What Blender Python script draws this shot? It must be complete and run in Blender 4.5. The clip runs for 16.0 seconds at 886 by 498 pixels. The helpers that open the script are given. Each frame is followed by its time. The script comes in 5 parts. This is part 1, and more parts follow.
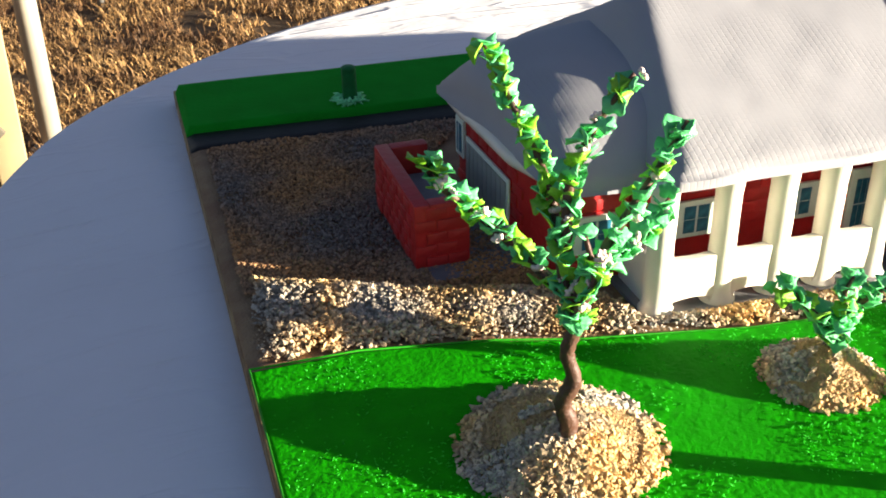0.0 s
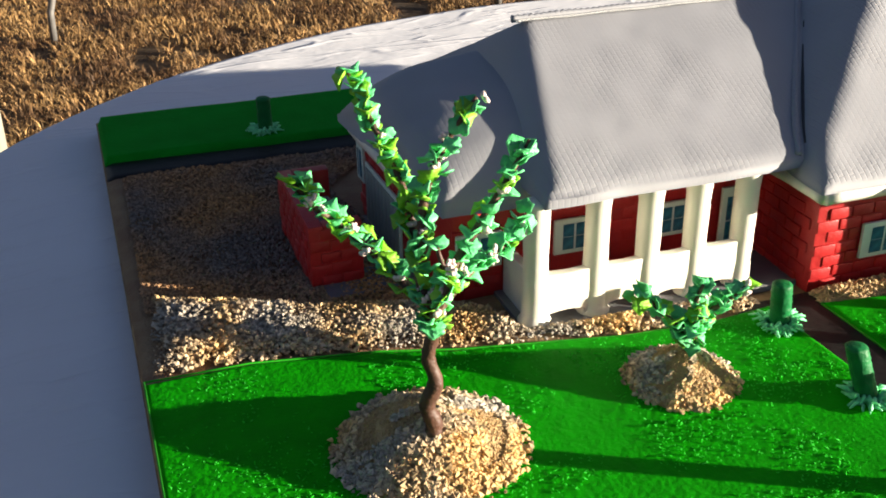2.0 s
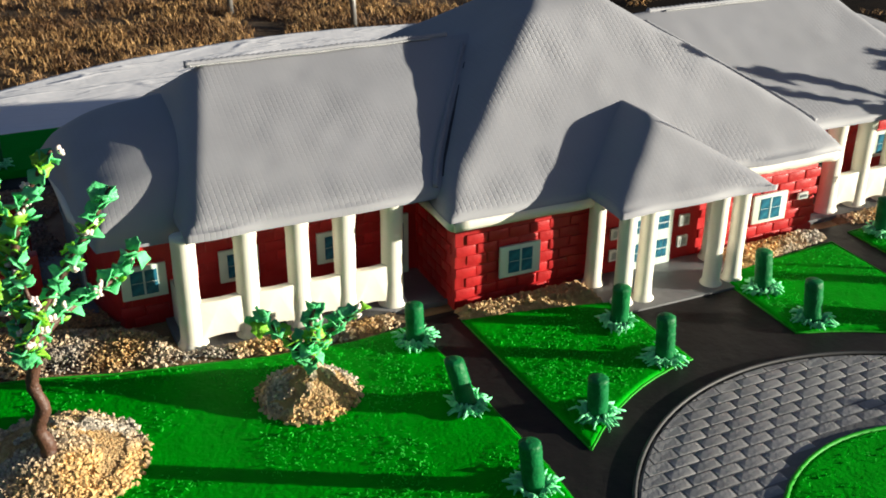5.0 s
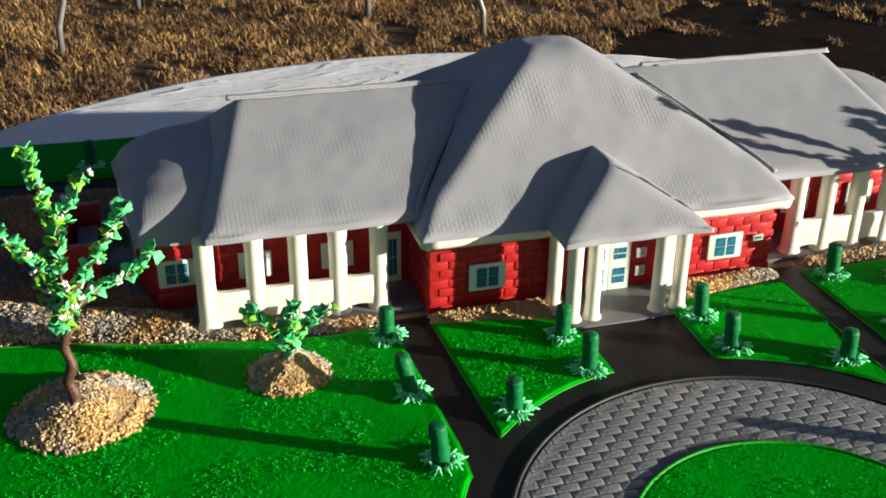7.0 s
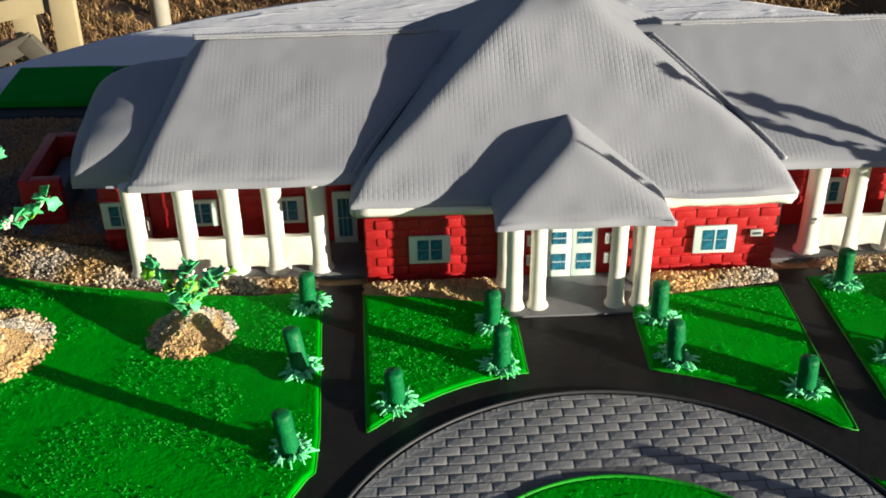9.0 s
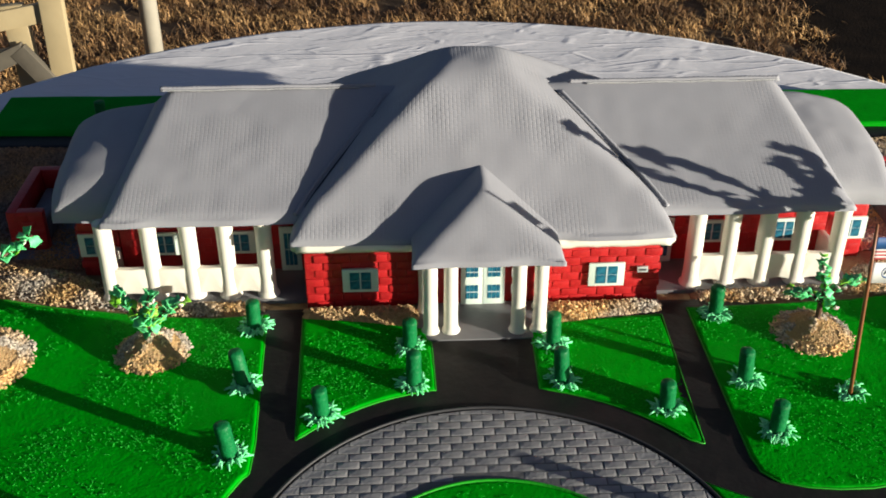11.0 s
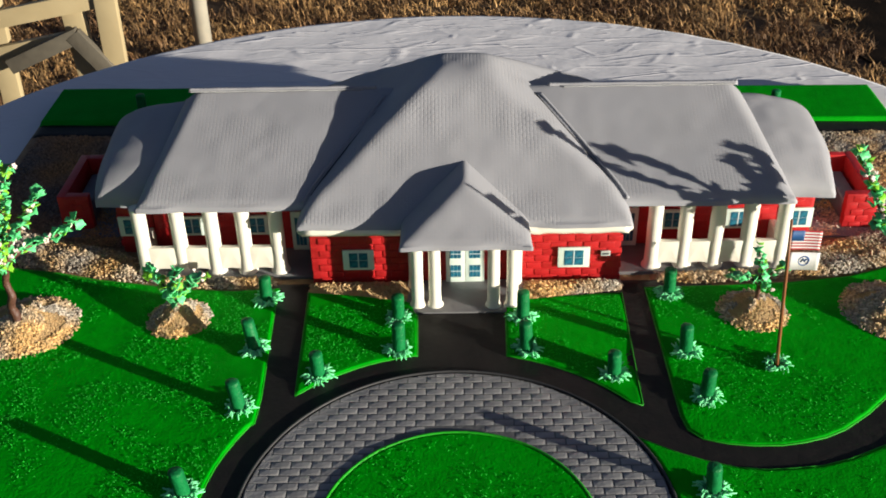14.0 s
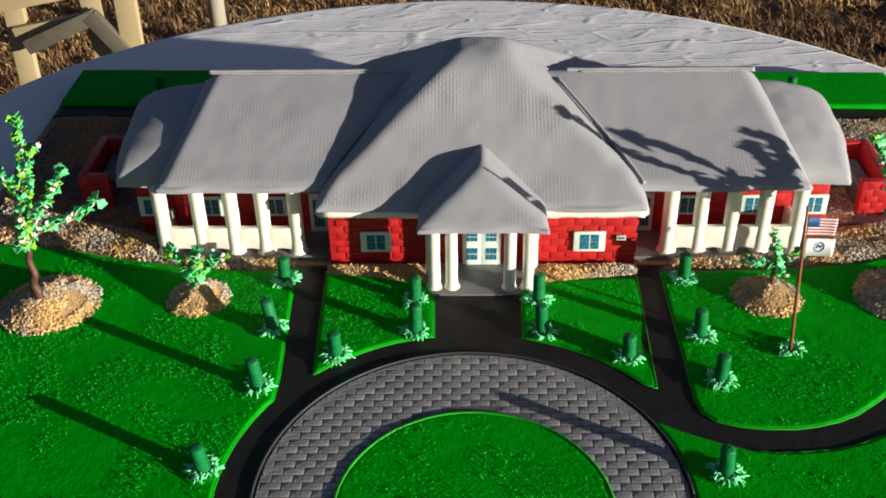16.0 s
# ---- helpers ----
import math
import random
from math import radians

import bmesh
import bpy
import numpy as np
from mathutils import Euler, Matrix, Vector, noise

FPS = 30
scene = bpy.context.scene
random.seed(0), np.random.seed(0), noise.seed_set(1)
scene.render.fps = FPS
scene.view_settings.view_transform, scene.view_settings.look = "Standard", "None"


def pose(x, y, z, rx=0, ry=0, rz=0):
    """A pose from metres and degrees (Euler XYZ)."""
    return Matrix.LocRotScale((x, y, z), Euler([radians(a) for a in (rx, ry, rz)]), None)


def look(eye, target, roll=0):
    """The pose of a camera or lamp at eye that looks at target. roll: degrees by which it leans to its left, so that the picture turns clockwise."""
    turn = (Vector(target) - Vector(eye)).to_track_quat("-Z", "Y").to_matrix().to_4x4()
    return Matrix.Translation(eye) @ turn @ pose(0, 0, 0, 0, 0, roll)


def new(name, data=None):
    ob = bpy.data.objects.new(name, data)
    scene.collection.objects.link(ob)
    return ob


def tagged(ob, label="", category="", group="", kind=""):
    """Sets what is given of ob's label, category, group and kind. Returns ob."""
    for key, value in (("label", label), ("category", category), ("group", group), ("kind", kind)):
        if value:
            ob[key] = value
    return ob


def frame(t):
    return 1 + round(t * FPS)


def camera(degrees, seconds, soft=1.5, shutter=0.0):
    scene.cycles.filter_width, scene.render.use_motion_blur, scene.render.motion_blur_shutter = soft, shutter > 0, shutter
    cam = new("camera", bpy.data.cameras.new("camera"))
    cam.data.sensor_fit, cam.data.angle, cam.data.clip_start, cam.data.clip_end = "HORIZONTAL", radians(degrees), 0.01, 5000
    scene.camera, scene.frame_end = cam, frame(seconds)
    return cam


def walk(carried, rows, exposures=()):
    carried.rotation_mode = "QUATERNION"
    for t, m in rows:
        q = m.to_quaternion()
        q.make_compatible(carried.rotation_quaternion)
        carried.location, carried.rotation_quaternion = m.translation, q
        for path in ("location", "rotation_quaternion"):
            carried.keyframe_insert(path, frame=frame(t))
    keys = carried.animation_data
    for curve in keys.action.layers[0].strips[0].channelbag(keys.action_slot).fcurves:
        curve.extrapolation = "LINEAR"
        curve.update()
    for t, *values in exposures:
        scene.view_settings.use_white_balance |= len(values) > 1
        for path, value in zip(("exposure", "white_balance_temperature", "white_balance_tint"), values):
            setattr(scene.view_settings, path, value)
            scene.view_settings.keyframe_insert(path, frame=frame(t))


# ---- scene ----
cam = camera(44.70, 16.0, soft=1.8)
U, Z0 = 0.0575, 0.765        # metres per plan unit; height of the board's top over the lawn
ROWS = [   # seconds, place in plan units, yaw, pitch, roll
    (0, -9.988, -7.293, 5.531, -16.77, -28.94, -0.96),
    (0.5, -9.831, -7.566, 5.539, -17.23, -27.84, -1.39),
    (1, -9.673, -7.699, 5.574, -17.77, -27.55, -1.04),
    (1.5, -9.613, -7.866, 5.621, -17.91, -27.59, -1.11),
    (2, -9.433, -8.111, 5.656, -18.78, -27.14, -0.80),
    (2.5, -8.962, -8.374, 5.558, -21.00, -26.75, -0.76),
    (3, -8.569, -8.708, 5.562, -22.37, -26.27, -0.89),
    (3.5, -8.316, -9.054, 5.640, -23.40, -26.02, -0.47),
    (4, -7.943, -9.350, 5.792, -24.56, -26.29, -0.20),
    (4.5, -7.580, -9.523, 6.035, -24.25, -27.17, -0.08),
    (4.7, -7.454, -9.599, 6.109, -24.95, -26.56, 0.34),
    (6.8, -6.403, -12.364, 7.479, -17.77, -26.99, 1.16),
    (7, -6.079, -12.469, 7.527, -16.25, -26.57, 0.54),
    (7.5, -4.749, -12.372, 7.461, -10.80, -28.52, -1.13),
    (8, -3.408, -11.881, 7.615, -8.57, -30.73, -0.83),
    (8.5, -2.751, -11.675, 7.617, -5.29, -30.89, 0.18),
    (9, -2.097, -11.813, 7.582, -2.19, -30.84, -0.98),
    (9.5, -2.233, -11.938, 7.723, -6.43, -30.40, 0.24),
    (9.7, -2.321, -11.996, 7.810, -5.84, -30.60, -0.68),
    (11.8, -0.607, -14.472, 9.966, 0.04, -32.38, 0.63),
    (12, -0.605, -14.675, 10.018, 0.60, -32.57, 0.44),
    (12.5, -0.538, -15.015, 10.447, 0.21, -32.58, 0.11),
    (13, -0.331, -15.255, 10.630, 0.65, -32.96, -0.34),
    (13.5, -0.180, -15.250, 10.602, 0.66, -33.80, -0.82),
    (14, -0.147, -15.266, 10.743, 0.85, -33.28, -1.23),
    (14.5, -0.204, -15.282, 10.750, 0.62, -33.60, -0.64),
    (15, -0.265, -15.370, 10.764, 0.92, -33.80, -0.81),
    (15.5, -0.265, -15.453, 10.804, 1.11, -33.70, -0.86),
    (16, -0.263, -15.424, 10.804, 1.50, -34.07, -0.99),
]
EXPOSURES = [(0.0, 2.16, 7150, 8), (1.5, 1.78, 7000, 8), (3.5, 1.36, 6700, 5), (4.5, 1.20, 6600, 4), (7.0, 1.07, 6500, 4), (9.7, 0.96, 6450, 5), (12.0, 0.86, 6500, 7), (16.0, 0.83, 6500, 7)]


def path_pose(x, y, z, yaw, pitch, roll):
    return pose(x * U, y * U, Z0 + z * U, 90 + pitch, 0, yaw) @ pose(0, 0, 0, 0, 0, roll)


walk(cam, [(t, path_pose(*row)) for t, *row in ROWS], EXPOSURES)

# ---- light ----
SUN_EL, SUN_AZ = radians(8.3), radians(-28.5)      # low sun, from the right and a little in front
sun_way = Vector((math.cos(SUN_EL) * math.cos(SUN_AZ), math.cos(SUN_EL) * math.sin(SUN_AZ), math.sin(SUN_EL)))
sun = new("sun", bpy.data.lights.new("sun", "SUN"))
sun.data.energy, sun.data.angle, sun.data.color = 5.0, radians(0.55), (1.0, 0.92, 0.80)
sun.matrix_world = look(sun_way * 20, (0, 0, 0))
world = bpy.data.worlds.new("sky")
scene.world = world
world.use_nodes = True
wn = world.node_tree
wn.nodes.clear()
sky = wn.nodes.new("ShaderNodeTexSky")
sky.sky_type, sky.sun_disc, sky.ozone_density = "NISHITA", False, 2.0
sky.sun_elevation, sky.sun_rotation = radians(9), math.pi / 2 - SUN_AZ
back = wn.nodes.new("ShaderNodeBackground")
back.inputs["Strength"].default_value = 0.036
wout = wn.nodes.new("ShaderNodeOutputWorld")
tint = wn.nodes.new("ShaderNodeMixRGB")          # a clear winter sky, a little towards violet
tint.blend_type, tint.inputs[0].default_value, tint.inputs[2].default_value = "MULTIPLY", 1.0, (1.06, 0.95, 1.10, 1)
wn.links.new(sky.outputs[0], tint.inputs[1])
wn.links.new(tint.outputs[0], back.inputs[0])
wn.links.new(back.outputs[0], wout.inputs[0])


# ---- materials ----
def mat(name, color, rough=0.6, second=None, scale=60.0, amount=0.5, bump=0.0, bump_scale=200.0, fine=0.0, metallic=0.0,
        island=0.0, random_object=0.0, sheen=0.0, specular=0.5):
    """A surface of two colours mixed by noise, with relief at one or two scales."""
    m = bpy.data.materials.new(name)
    m.use_nodes = True
    nt = m.node_tree
    n, l = nt.nodes, nt.links
    bsdf = n["Principled BSDF"]
    bsdf.inputs["Roughness"].default_value = rough
    bsdf.inputs["Metallic"].default_value = metallic
    if sheen:
        bsdf.inputs["Sheen Weight"].default_value = sheen
    bsdf.inputs["Specular IOR Level"].default_value = specular
    coords = n.new("ShaderNodeTexCoord")
    big = n.new("ShaderNodeTexNoise")
    big.inputs["Scale"].default_value, big.inputs["Detail"].default_value = scale, 6.0
    l.new(coords.outputs["Object"], big.inputs["Vector"])
    ramp = n.new("ShaderNodeValToRGB")
    second = second or [c * 0.78 for c in color]
    ramp.color_ramp.elements[0].position, ramp.color_ramp.elements[1].position = 0.5 - 0.35 * (1 - amount) - 0.02, 0.5 + 0.35 * (1 - amount) + 0.02
    ramp.color_ramp.elements[0].color, ramp.color_ramp.elements[1].color = (*color, 1), (*second, 1)
    l.new(big.outputs[0], ramp.inputs[0])
    last = ramp.outputs[0]
    if island or random_object:
        source = n.new("ShaderNodeNewGeometry") if island else n.new("ShaderNodeObjectInfo")
        hsv = n.new("ShaderNodeHueSaturation")
        span = island or random_object
        rng = n.new("ShaderNodeMapRange")
        rng.inputs["To Min"].default_value, rng.inputs["To Max"].default_value = 1 - span, 1 + span
        l.new(source.outputs["Random Per Island" if island else "Random"], rng.inputs["Value"])
        l.new(rng.outputs[0], hsv.inputs["Value"])
        l.new(last, hsv.inputs["Color"])
        last = hsv.outputs[0]
    l.new(last, bsdf.inputs["Base Color"])
    if bump or fine:
        nb = n.new("ShaderNodeTexNoise")
        nb.inputs["Scale"].default_value, nb.inputs["Detail"].default_value = bump_scale, 5.0
        l.new(coords.outputs["Object"], nb.inputs["Vector"])
        b = n.new("ShaderNodeBump")
        b.inputs["Strength"].default_value, b.inputs["Distance"].default_value = min(1.0, bump), 0.002
        l.new(nb.outputs[0], b.inputs["Height"])
        l.new(b.outputs[0], bsdf.inputs["Normal"])
        if fine:
            nf = n.new("ShaderNodeTexNoise")
            nf.inputs["Scale"].default_value, nf.inputs["Detail"].default_value = bump_scale * 5, 3.0
            l.new(coords.outputs["Object"], nf.inputs["Vector"])
            b2 = n.new("ShaderNodeBump")
            b2.inputs["Strength"].default_value, b2.inputs["Distance"].default_value = fine, 0.0006
            l.new(nf.outputs[0], b2.inputs["Height"])
            l.new(b.outputs[0], b2.inputs["Normal"])
            l.new(b2.outputs[0], bsdf.inputs["Normal"])
    return m


def roof_material(name, most):
    """Grey sugar paste with rows of small shingles pressed into it, worn smooth in patches."""
    m = mat(name, (0.325, 0.325, 0.35), 0.62, (0.30, 0.30, 0.32), 26.0, 0.4)
    n, l = m.node_tree.nodes, m.node_tree.links
    bsdf = n["Principled BSDF"]
    coords = n.new("ShaderNodeTexCoord")
    swap = n.new("ShaderNodeMapping")
    swap.inputs["Rotation"].default_value = (0, 0, math.pi / 2)
    l.new(coords.outputs["Object"], swap.inputs["Vector"])
    brick = n.new("ShaderNodeTexBrick")
    brick.inputs["Scale"].default_value = 1.0
    brick.inputs["Brick Width"].default_value, brick.inputs["Row Height"].default_value = 0.0062, 0.0036
    brick.inputs["Mortar Size"].default_value, brick.inputs["Mortar Smooth"].default_value = 0.0007, 1.0
    brick.inputs["Color1"].default_value = brick.inputs["Color2"].default_value = (1, 1, 1, 1)
    brick.inputs["Mortar"].default_value = (0, 0, 0, 1)
    l.new(swap.outputs[0], brick.inputs["Vector"])
    patch = n.new("ShaderNodeTexNoise")
    patch.inputs["Scale"].default_value, patch.inputs["Detail"].default_value = 13.0, 2.0
    l.new(coords.outputs["Object"], patch.inputs["Vector"])
    fade = n.new("ShaderNodeMapRange")
    fade.inputs["From Min"].default_value, fade.inputs["From Max"].default_value = 0.42, 0.60
    fade.inputs["To Min"].default_value, fade.inputs["To Max"].default_value = 0.15 * most, most
    l.new(patch.outputs[0], fade.inputs["Value"])
    split = n.new("ShaderNodeSeparateXYZ")
    l.new(coords.outputs["Normal"], split.inputs[0])
    steep = n.new("ShaderNodeMapRange")                    # the rows run out on the rolled rim
    steep.inputs["From Min"].default_value, steep.inputs["From Max"].default_value = 0.55, 0.80
    l.new(split.outputs[2], steep.inputs["Value"])
    both = n.new("ShaderNodeMath")
    both.operation = "MULTIPLY"
    l.new(fade.outputs[0], both.inputs[0])
    l.new(steep.outputs[0], both.inputs[1])
    b = n.new("ShaderNodeBump")
    b.inputs["Distance"].default_value = 0.0008
    l.new(both.outputs[0], b.inputs["Strength"])
    l.new(brick.outputs["Color"], b.inputs["Height"])
    lump = n.new("ShaderNodeTexNoise")
    lump.inputs["Scale"].default_value, lump.inputs["Detail"].default_value = 45.0, 4.0
    l.new(coords.outputs["Object"], lump.inputs["Vector"])
    b2 = n.new("ShaderNodeBump")
    b2.inputs["Strength"].default_value, b2.inputs["Distance"].default_value = 0.06, 0.003
    l.new(lump.outputs[0], b2.inputs["Height"])
    l.new(b.outputs[0], b2.inputs["Normal"])
    l.new(b2.outputs[0], bsdf.inputs["Normal"])
    return m


RED = mat("red_fondant", (0.50, 0.018, 0.020), 0.45, (0.42, 0.013, 0.015), 90.0, 0.5, 0.35, 160.0, 0.15, random_object=0.08)
CREAM = mat("cream_fondant", (0.80, 0.76, 0.66), 0.5, (0.74, 0.70, 0.60), 50.0, 0.4, 0.2, 90.0)
ROOF = roof_material("grey_fondant_roof", 0.34)
ROOF_SMOOTH = roof_material("worn_grey_fondant_roof", 0.17)
# paler than the roof: the ridge's highlight line as a colour
HIGHLIGHT = mat("ridge_highlight_grey", (0.40, 0.40, 0.405), 0.6, (0.35, 0.35, 0.355), 200.0, 0.5, 0.5, 900.0)
LAWN = mat("green_icing_lawn", (0.001, 0.34, 0.003), 0.7, (0.001, 0.28, 0.002), 75.0, 0.55, 0.25, 400.0, 0.2, specular=0.06)
EDGE = mat("lime_icing_edge", (0.02, 0.36, 0.010), 0.6, (0.008, 0.30, 0.008), 60.0, 0.5, 0.2, 300.0, specular=0.3)
VERGE = mat("smooth_green_icing", (0.001, 0.29, 0.020), 0.8, (0.001, 0.24, 0.015), 40.0, 0.5, 0.4, 350.0, 0.3, specular=0.03)
BLACK = mat("black_fondant_road", (0.011, 0.010, 0.010), 0.55, (0.017, 0.0145, 0.014), 55.0, 0.6, 0.25, 120.0, 0.1, specular=0.22)
# paver paste made darker, so the joints carry their shade as colour
JOINT_SHADE = mat("joint_shade_grey", (0.10, 0.10, 0.102), 0.45, (0.13, 0.13, 0.132), 30.0, 0.5, 0.3, 200.0)
PAVER = mat("grey_fondant_paver", (0.29, 0.285, 0.285), 0.34, (0.225, 0.22, 0.22), 120.0, 0.5, 0.3, 260.0, random_object=0.12)
JOINT = mat("dark_grey_bed", (0.04, 0.04, 0.042), 0.6, (0.03, 0.03, 0.032), 100.0, 0.5)
SLAB = mat("grey_fondant_slab", (0.20, 0.195, 0.20), 0.5, (0.15, 0.15, 0.155), 40.0, 0.5, 0.2, 120.0)
SOIL = mat("brown_icing_bed", (0.22, 0.115, 0.06), 0.8, (0.30, 0.19, 0.10), 42.0, 0.7, 0.9, 500.0)
CRUMB = mat("crumb_gravel", (0.40, 0.345, 0.28), 0.75, (0.62, 0.39, 0.16), 17.0, 0.8, 0.5, 600.0, island=0.5)
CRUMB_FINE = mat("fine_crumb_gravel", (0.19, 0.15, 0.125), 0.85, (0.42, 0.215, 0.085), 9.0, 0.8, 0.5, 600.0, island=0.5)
SAND = mat("tan_crumb_heap", (0.60, 0.39, 0.17), 0.85, (0.45, 0.30, 0.15), 70.0, 0.6, 1.0, 500.0)
BARK = mat("chocolate_bark", (0.10, 0.042, 0.025), 0.55, (0.06, 0.025, 0.016), 120.0, 0.6, 0.7, 260.0)
LEAF_A = mat("mint_green_leaf", (0.15, 0.70, 0.28), 0.5, (0.09, 0.56, 0.19), 150.0, 0.5, 0.3, 300.0, random_object=0.22)
LEAF_B = mat("lime_green_leaf", (0.27, 0.62, 0.04), 0.5, (0.17, 0.50, 0.03), 150.0, 0.5, 0.3, 300.0, random_object=0.22)
BLOSSOM = mat("pale_pink_blossom", (0.82, 0.70, 0.66), 0.5, (0.76, 0.56, 0.53), 300.0, 0.5, 0.2, 300.0, random_object=0.1)
SHRUB = mat("dark_green_fondant", (0.006, 0.18, 0.048), 0.5, (0.004, 0.12, 0.032), 130.0, 0.5, 0.5, 300.0, specular=0.2)
TUFT = mat("mint_icing_grass", (0.24, 0.84, 0.42), 0.55, (0.15, 0.72, 0.30), 200.0, 0.5, island=0.15)
def cloth_material():
    """White cloth with a web of thin pressed creases."""
    m = mat("white_tablecloth", (0.77, 0.75, 0.78), 0.85, (0.71, 0.69, 0.72), 9.0, 0.4, 0.35, 30.0, 0.25, sheen=0.2)
    n, l = m.node_tree.nodes, m.node_tree.links
    bsdf = n["Principled BSDF"]
    before = bsdf.inputs["Normal"].links[0].from_socket
    coords = n.new("ShaderNodeTexCoord")
    warp = n.new("ShaderNodeTexNoise")
    warp.inputs["Scale"].default_value, warp.inputs["Detail"].default_value = 6.0, 2.0
    l.new(coords.outputs["Object"], warp.inputs["Vector"])
    for turn, size, seed, width, depth in ((0.5, (4.0, 22.0, 1.0), 3.0, 0.030, 0.0012), (-0.75, (5.0, 26.0, 1.0), 11.0, 0.035, 0.0010), (0.65, (14.0, 60.0, 1.0), 23.0, 0.05, 0.0008), (1.9, (9.0, 30.0, 1.0), 31.0, 0.04, 0.0008)):
        place = n.new("ShaderNodeMapping")
        place.inputs["Rotation"].default_value, place.inputs["Scale"].default_value, place.inputs["Location"].default_value = (0, 0, turn), size, (seed, seed, 0)
        bend = n.new("ShaderNodeMixRGB")
        bend.blend_type, bend.inputs[0].default_value = "LINEAR_LIGHT", 0.02
        l.new(coords.outputs["Object"], bend.inputs[1])
        l.new(warp.outputs["Color"], bend.inputs[2])
        l.new(bend.outputs[0], place.inputs["Vector"])
        cell = n.new("ShaderNodeTexVoronoi")
        cell.voronoi_dimensions, cell.feature = "2D", "DISTANCE_TO_EDGE"
        cell.inputs["Scale"].default_value = 1.0
        l.new(place.outputs[0], cell.inputs["Vector"])
        line = n.new("ShaderNodeMapRange")
        line.interpolation_type = "SMOOTHSTEP"
        line.inputs["From Min"].default_value, line.inputs["From Max"].default_value = 0.0, width * 2.2
        line.inputs["To Min"].default_value, line.inputs["To Max"].default_value = 1.0, 0.0
        l.new(cell.outputs["Distance"], line.inputs["Value"])
        some = n.new("ShaderNodeTexNoise")                 # each crease runs out again
        some.inputs["Scale"].default_value, some.inputs["Detail"].default_value = 0.9, 1.0
        l.new(place.outputs[0], some.inputs["Vector"])
        mask = n.new("ShaderNodeMapRange")
        mask.inputs["From Min"].default_value, mask.inputs["From Max"].default_value = 0.46, 0.66
        mask.inputs["To Min"].default_value, mask.inputs["To Max"].default_value = 0.0, 0.8
        l.new(some.outputs[0], mask.inputs["Value"])
        b = n.new("ShaderNodeBump")
        b.inputs["Distance"].default_value = depth
        l.new(mask.outputs[0], b.inputs["Strength"])
        l.new(line.outputs[0], b.inputs["Height"])
        l.new(before, b.inputs["Normal"])
        before = b.outputs[0]
    l.new(before, bsdf.inputs["Normal"])
    return m


CLOTH = cloth_material()
CARD = mat("brown_cake_board", (0.33, 0.22, 0.10), 0.8, (0.20, 0.11, 0.05), 60.0, 0.6, 0.4, 300.0)
MINT = mat("pale_mint_paper", (0.64, 0.76, 0.68), 0.4, (0.68, 0.77, 0.68), 80.0, 0.5)
GLASS = mat("printed_blue_pane", (0.010, 0.075, 0.14), 0.3, (0.03, 0.19, 0.27), 210.0, 0.6)
BAR = mat("pale_muntin", (0.62, 0.72, 0.72), 0.4)
PLAQUE = mat("grey_plaque", (0.55, 0.56, 0.52), 0.4, (0.45, 0.47, 0.45), 200.0)
INK = mat("dark_ink", (0.08, 0.09, 0.10), 0.5)
DUMP = mat("slate_grey_paste", (0.16, 0.16, 0.18), 0.5, (0.12, 0.12, 0.14), 60.0, 0.5, 0.3, 120.0)
PANEL = mat("sage_grey_door", (0.30, 0.33, 0.30), 0.5, (0.25, 0.28, 0.26), 80.0, 0.5)
FLAG_RED = mat("flag_red", (0.45, 0.03, 0.04), 0.6)
FLAG_WHITE = mat("flag_white", (0.75, 0.74, 0.72), 0.6)
FLAG_BLUE = mat("flag_blue", (0.02, 0.09, 0.26), 0.6)
POLE = mat("copper_brown_stick", (0.26, 0.10, 0.035), 0.45, (0.2, 0.07, 0.025), 100.0, 0.5)
STEEL = mat("galvanised_steel", (0.62, 0.57, 0.46), 0.38, (0.52, 0.48, 0.39), 20.0, 0.5, metallic=0.2)
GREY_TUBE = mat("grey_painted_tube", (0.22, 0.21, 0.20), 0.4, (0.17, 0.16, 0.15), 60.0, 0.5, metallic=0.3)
# weathered wood, with the shade on the chair braces put into its colour
BRACE = mat("weathered_wood_shaded", (0.11, 0.095, 0.07), 0.7, (0.08, 0.068, 0.05), 30.0, 0.5, 0.3, 90.0)
CHAIR = mat("cream_painted_wood", (0.42, 0.335, 0.19), 0.55, (0.37, 0.29, 0.16), 14.0, 0.5, 0.15, 60.0)
PLASTIC = mat("grey_plastic_top", (0.5, 0.5, 0.48), 0.5)
STRAW = mat("dry_grass_blades", (0.46, 0.27, 0.105), 0.7, (0.16, 0.08, 0.032), 3.2, 0.75, island=0.7)
# near-black brown for the shade painted on the grass behind the table
SHADE_BROWN = mat("grass_shade_brown", (0.020, 0.014, 0.010), 0.95, (0.009, 0.007, 0.006), 12.0, 0.5, 0.9, 120.0, specular=0.05)
EARTH = mat("dry_lawn_ground", (0.045, 0.027, 0.013), 0.9, (0.10, 0.058, 0.026), 9.0, 0.7, 1.0, 60.0, 0.8)


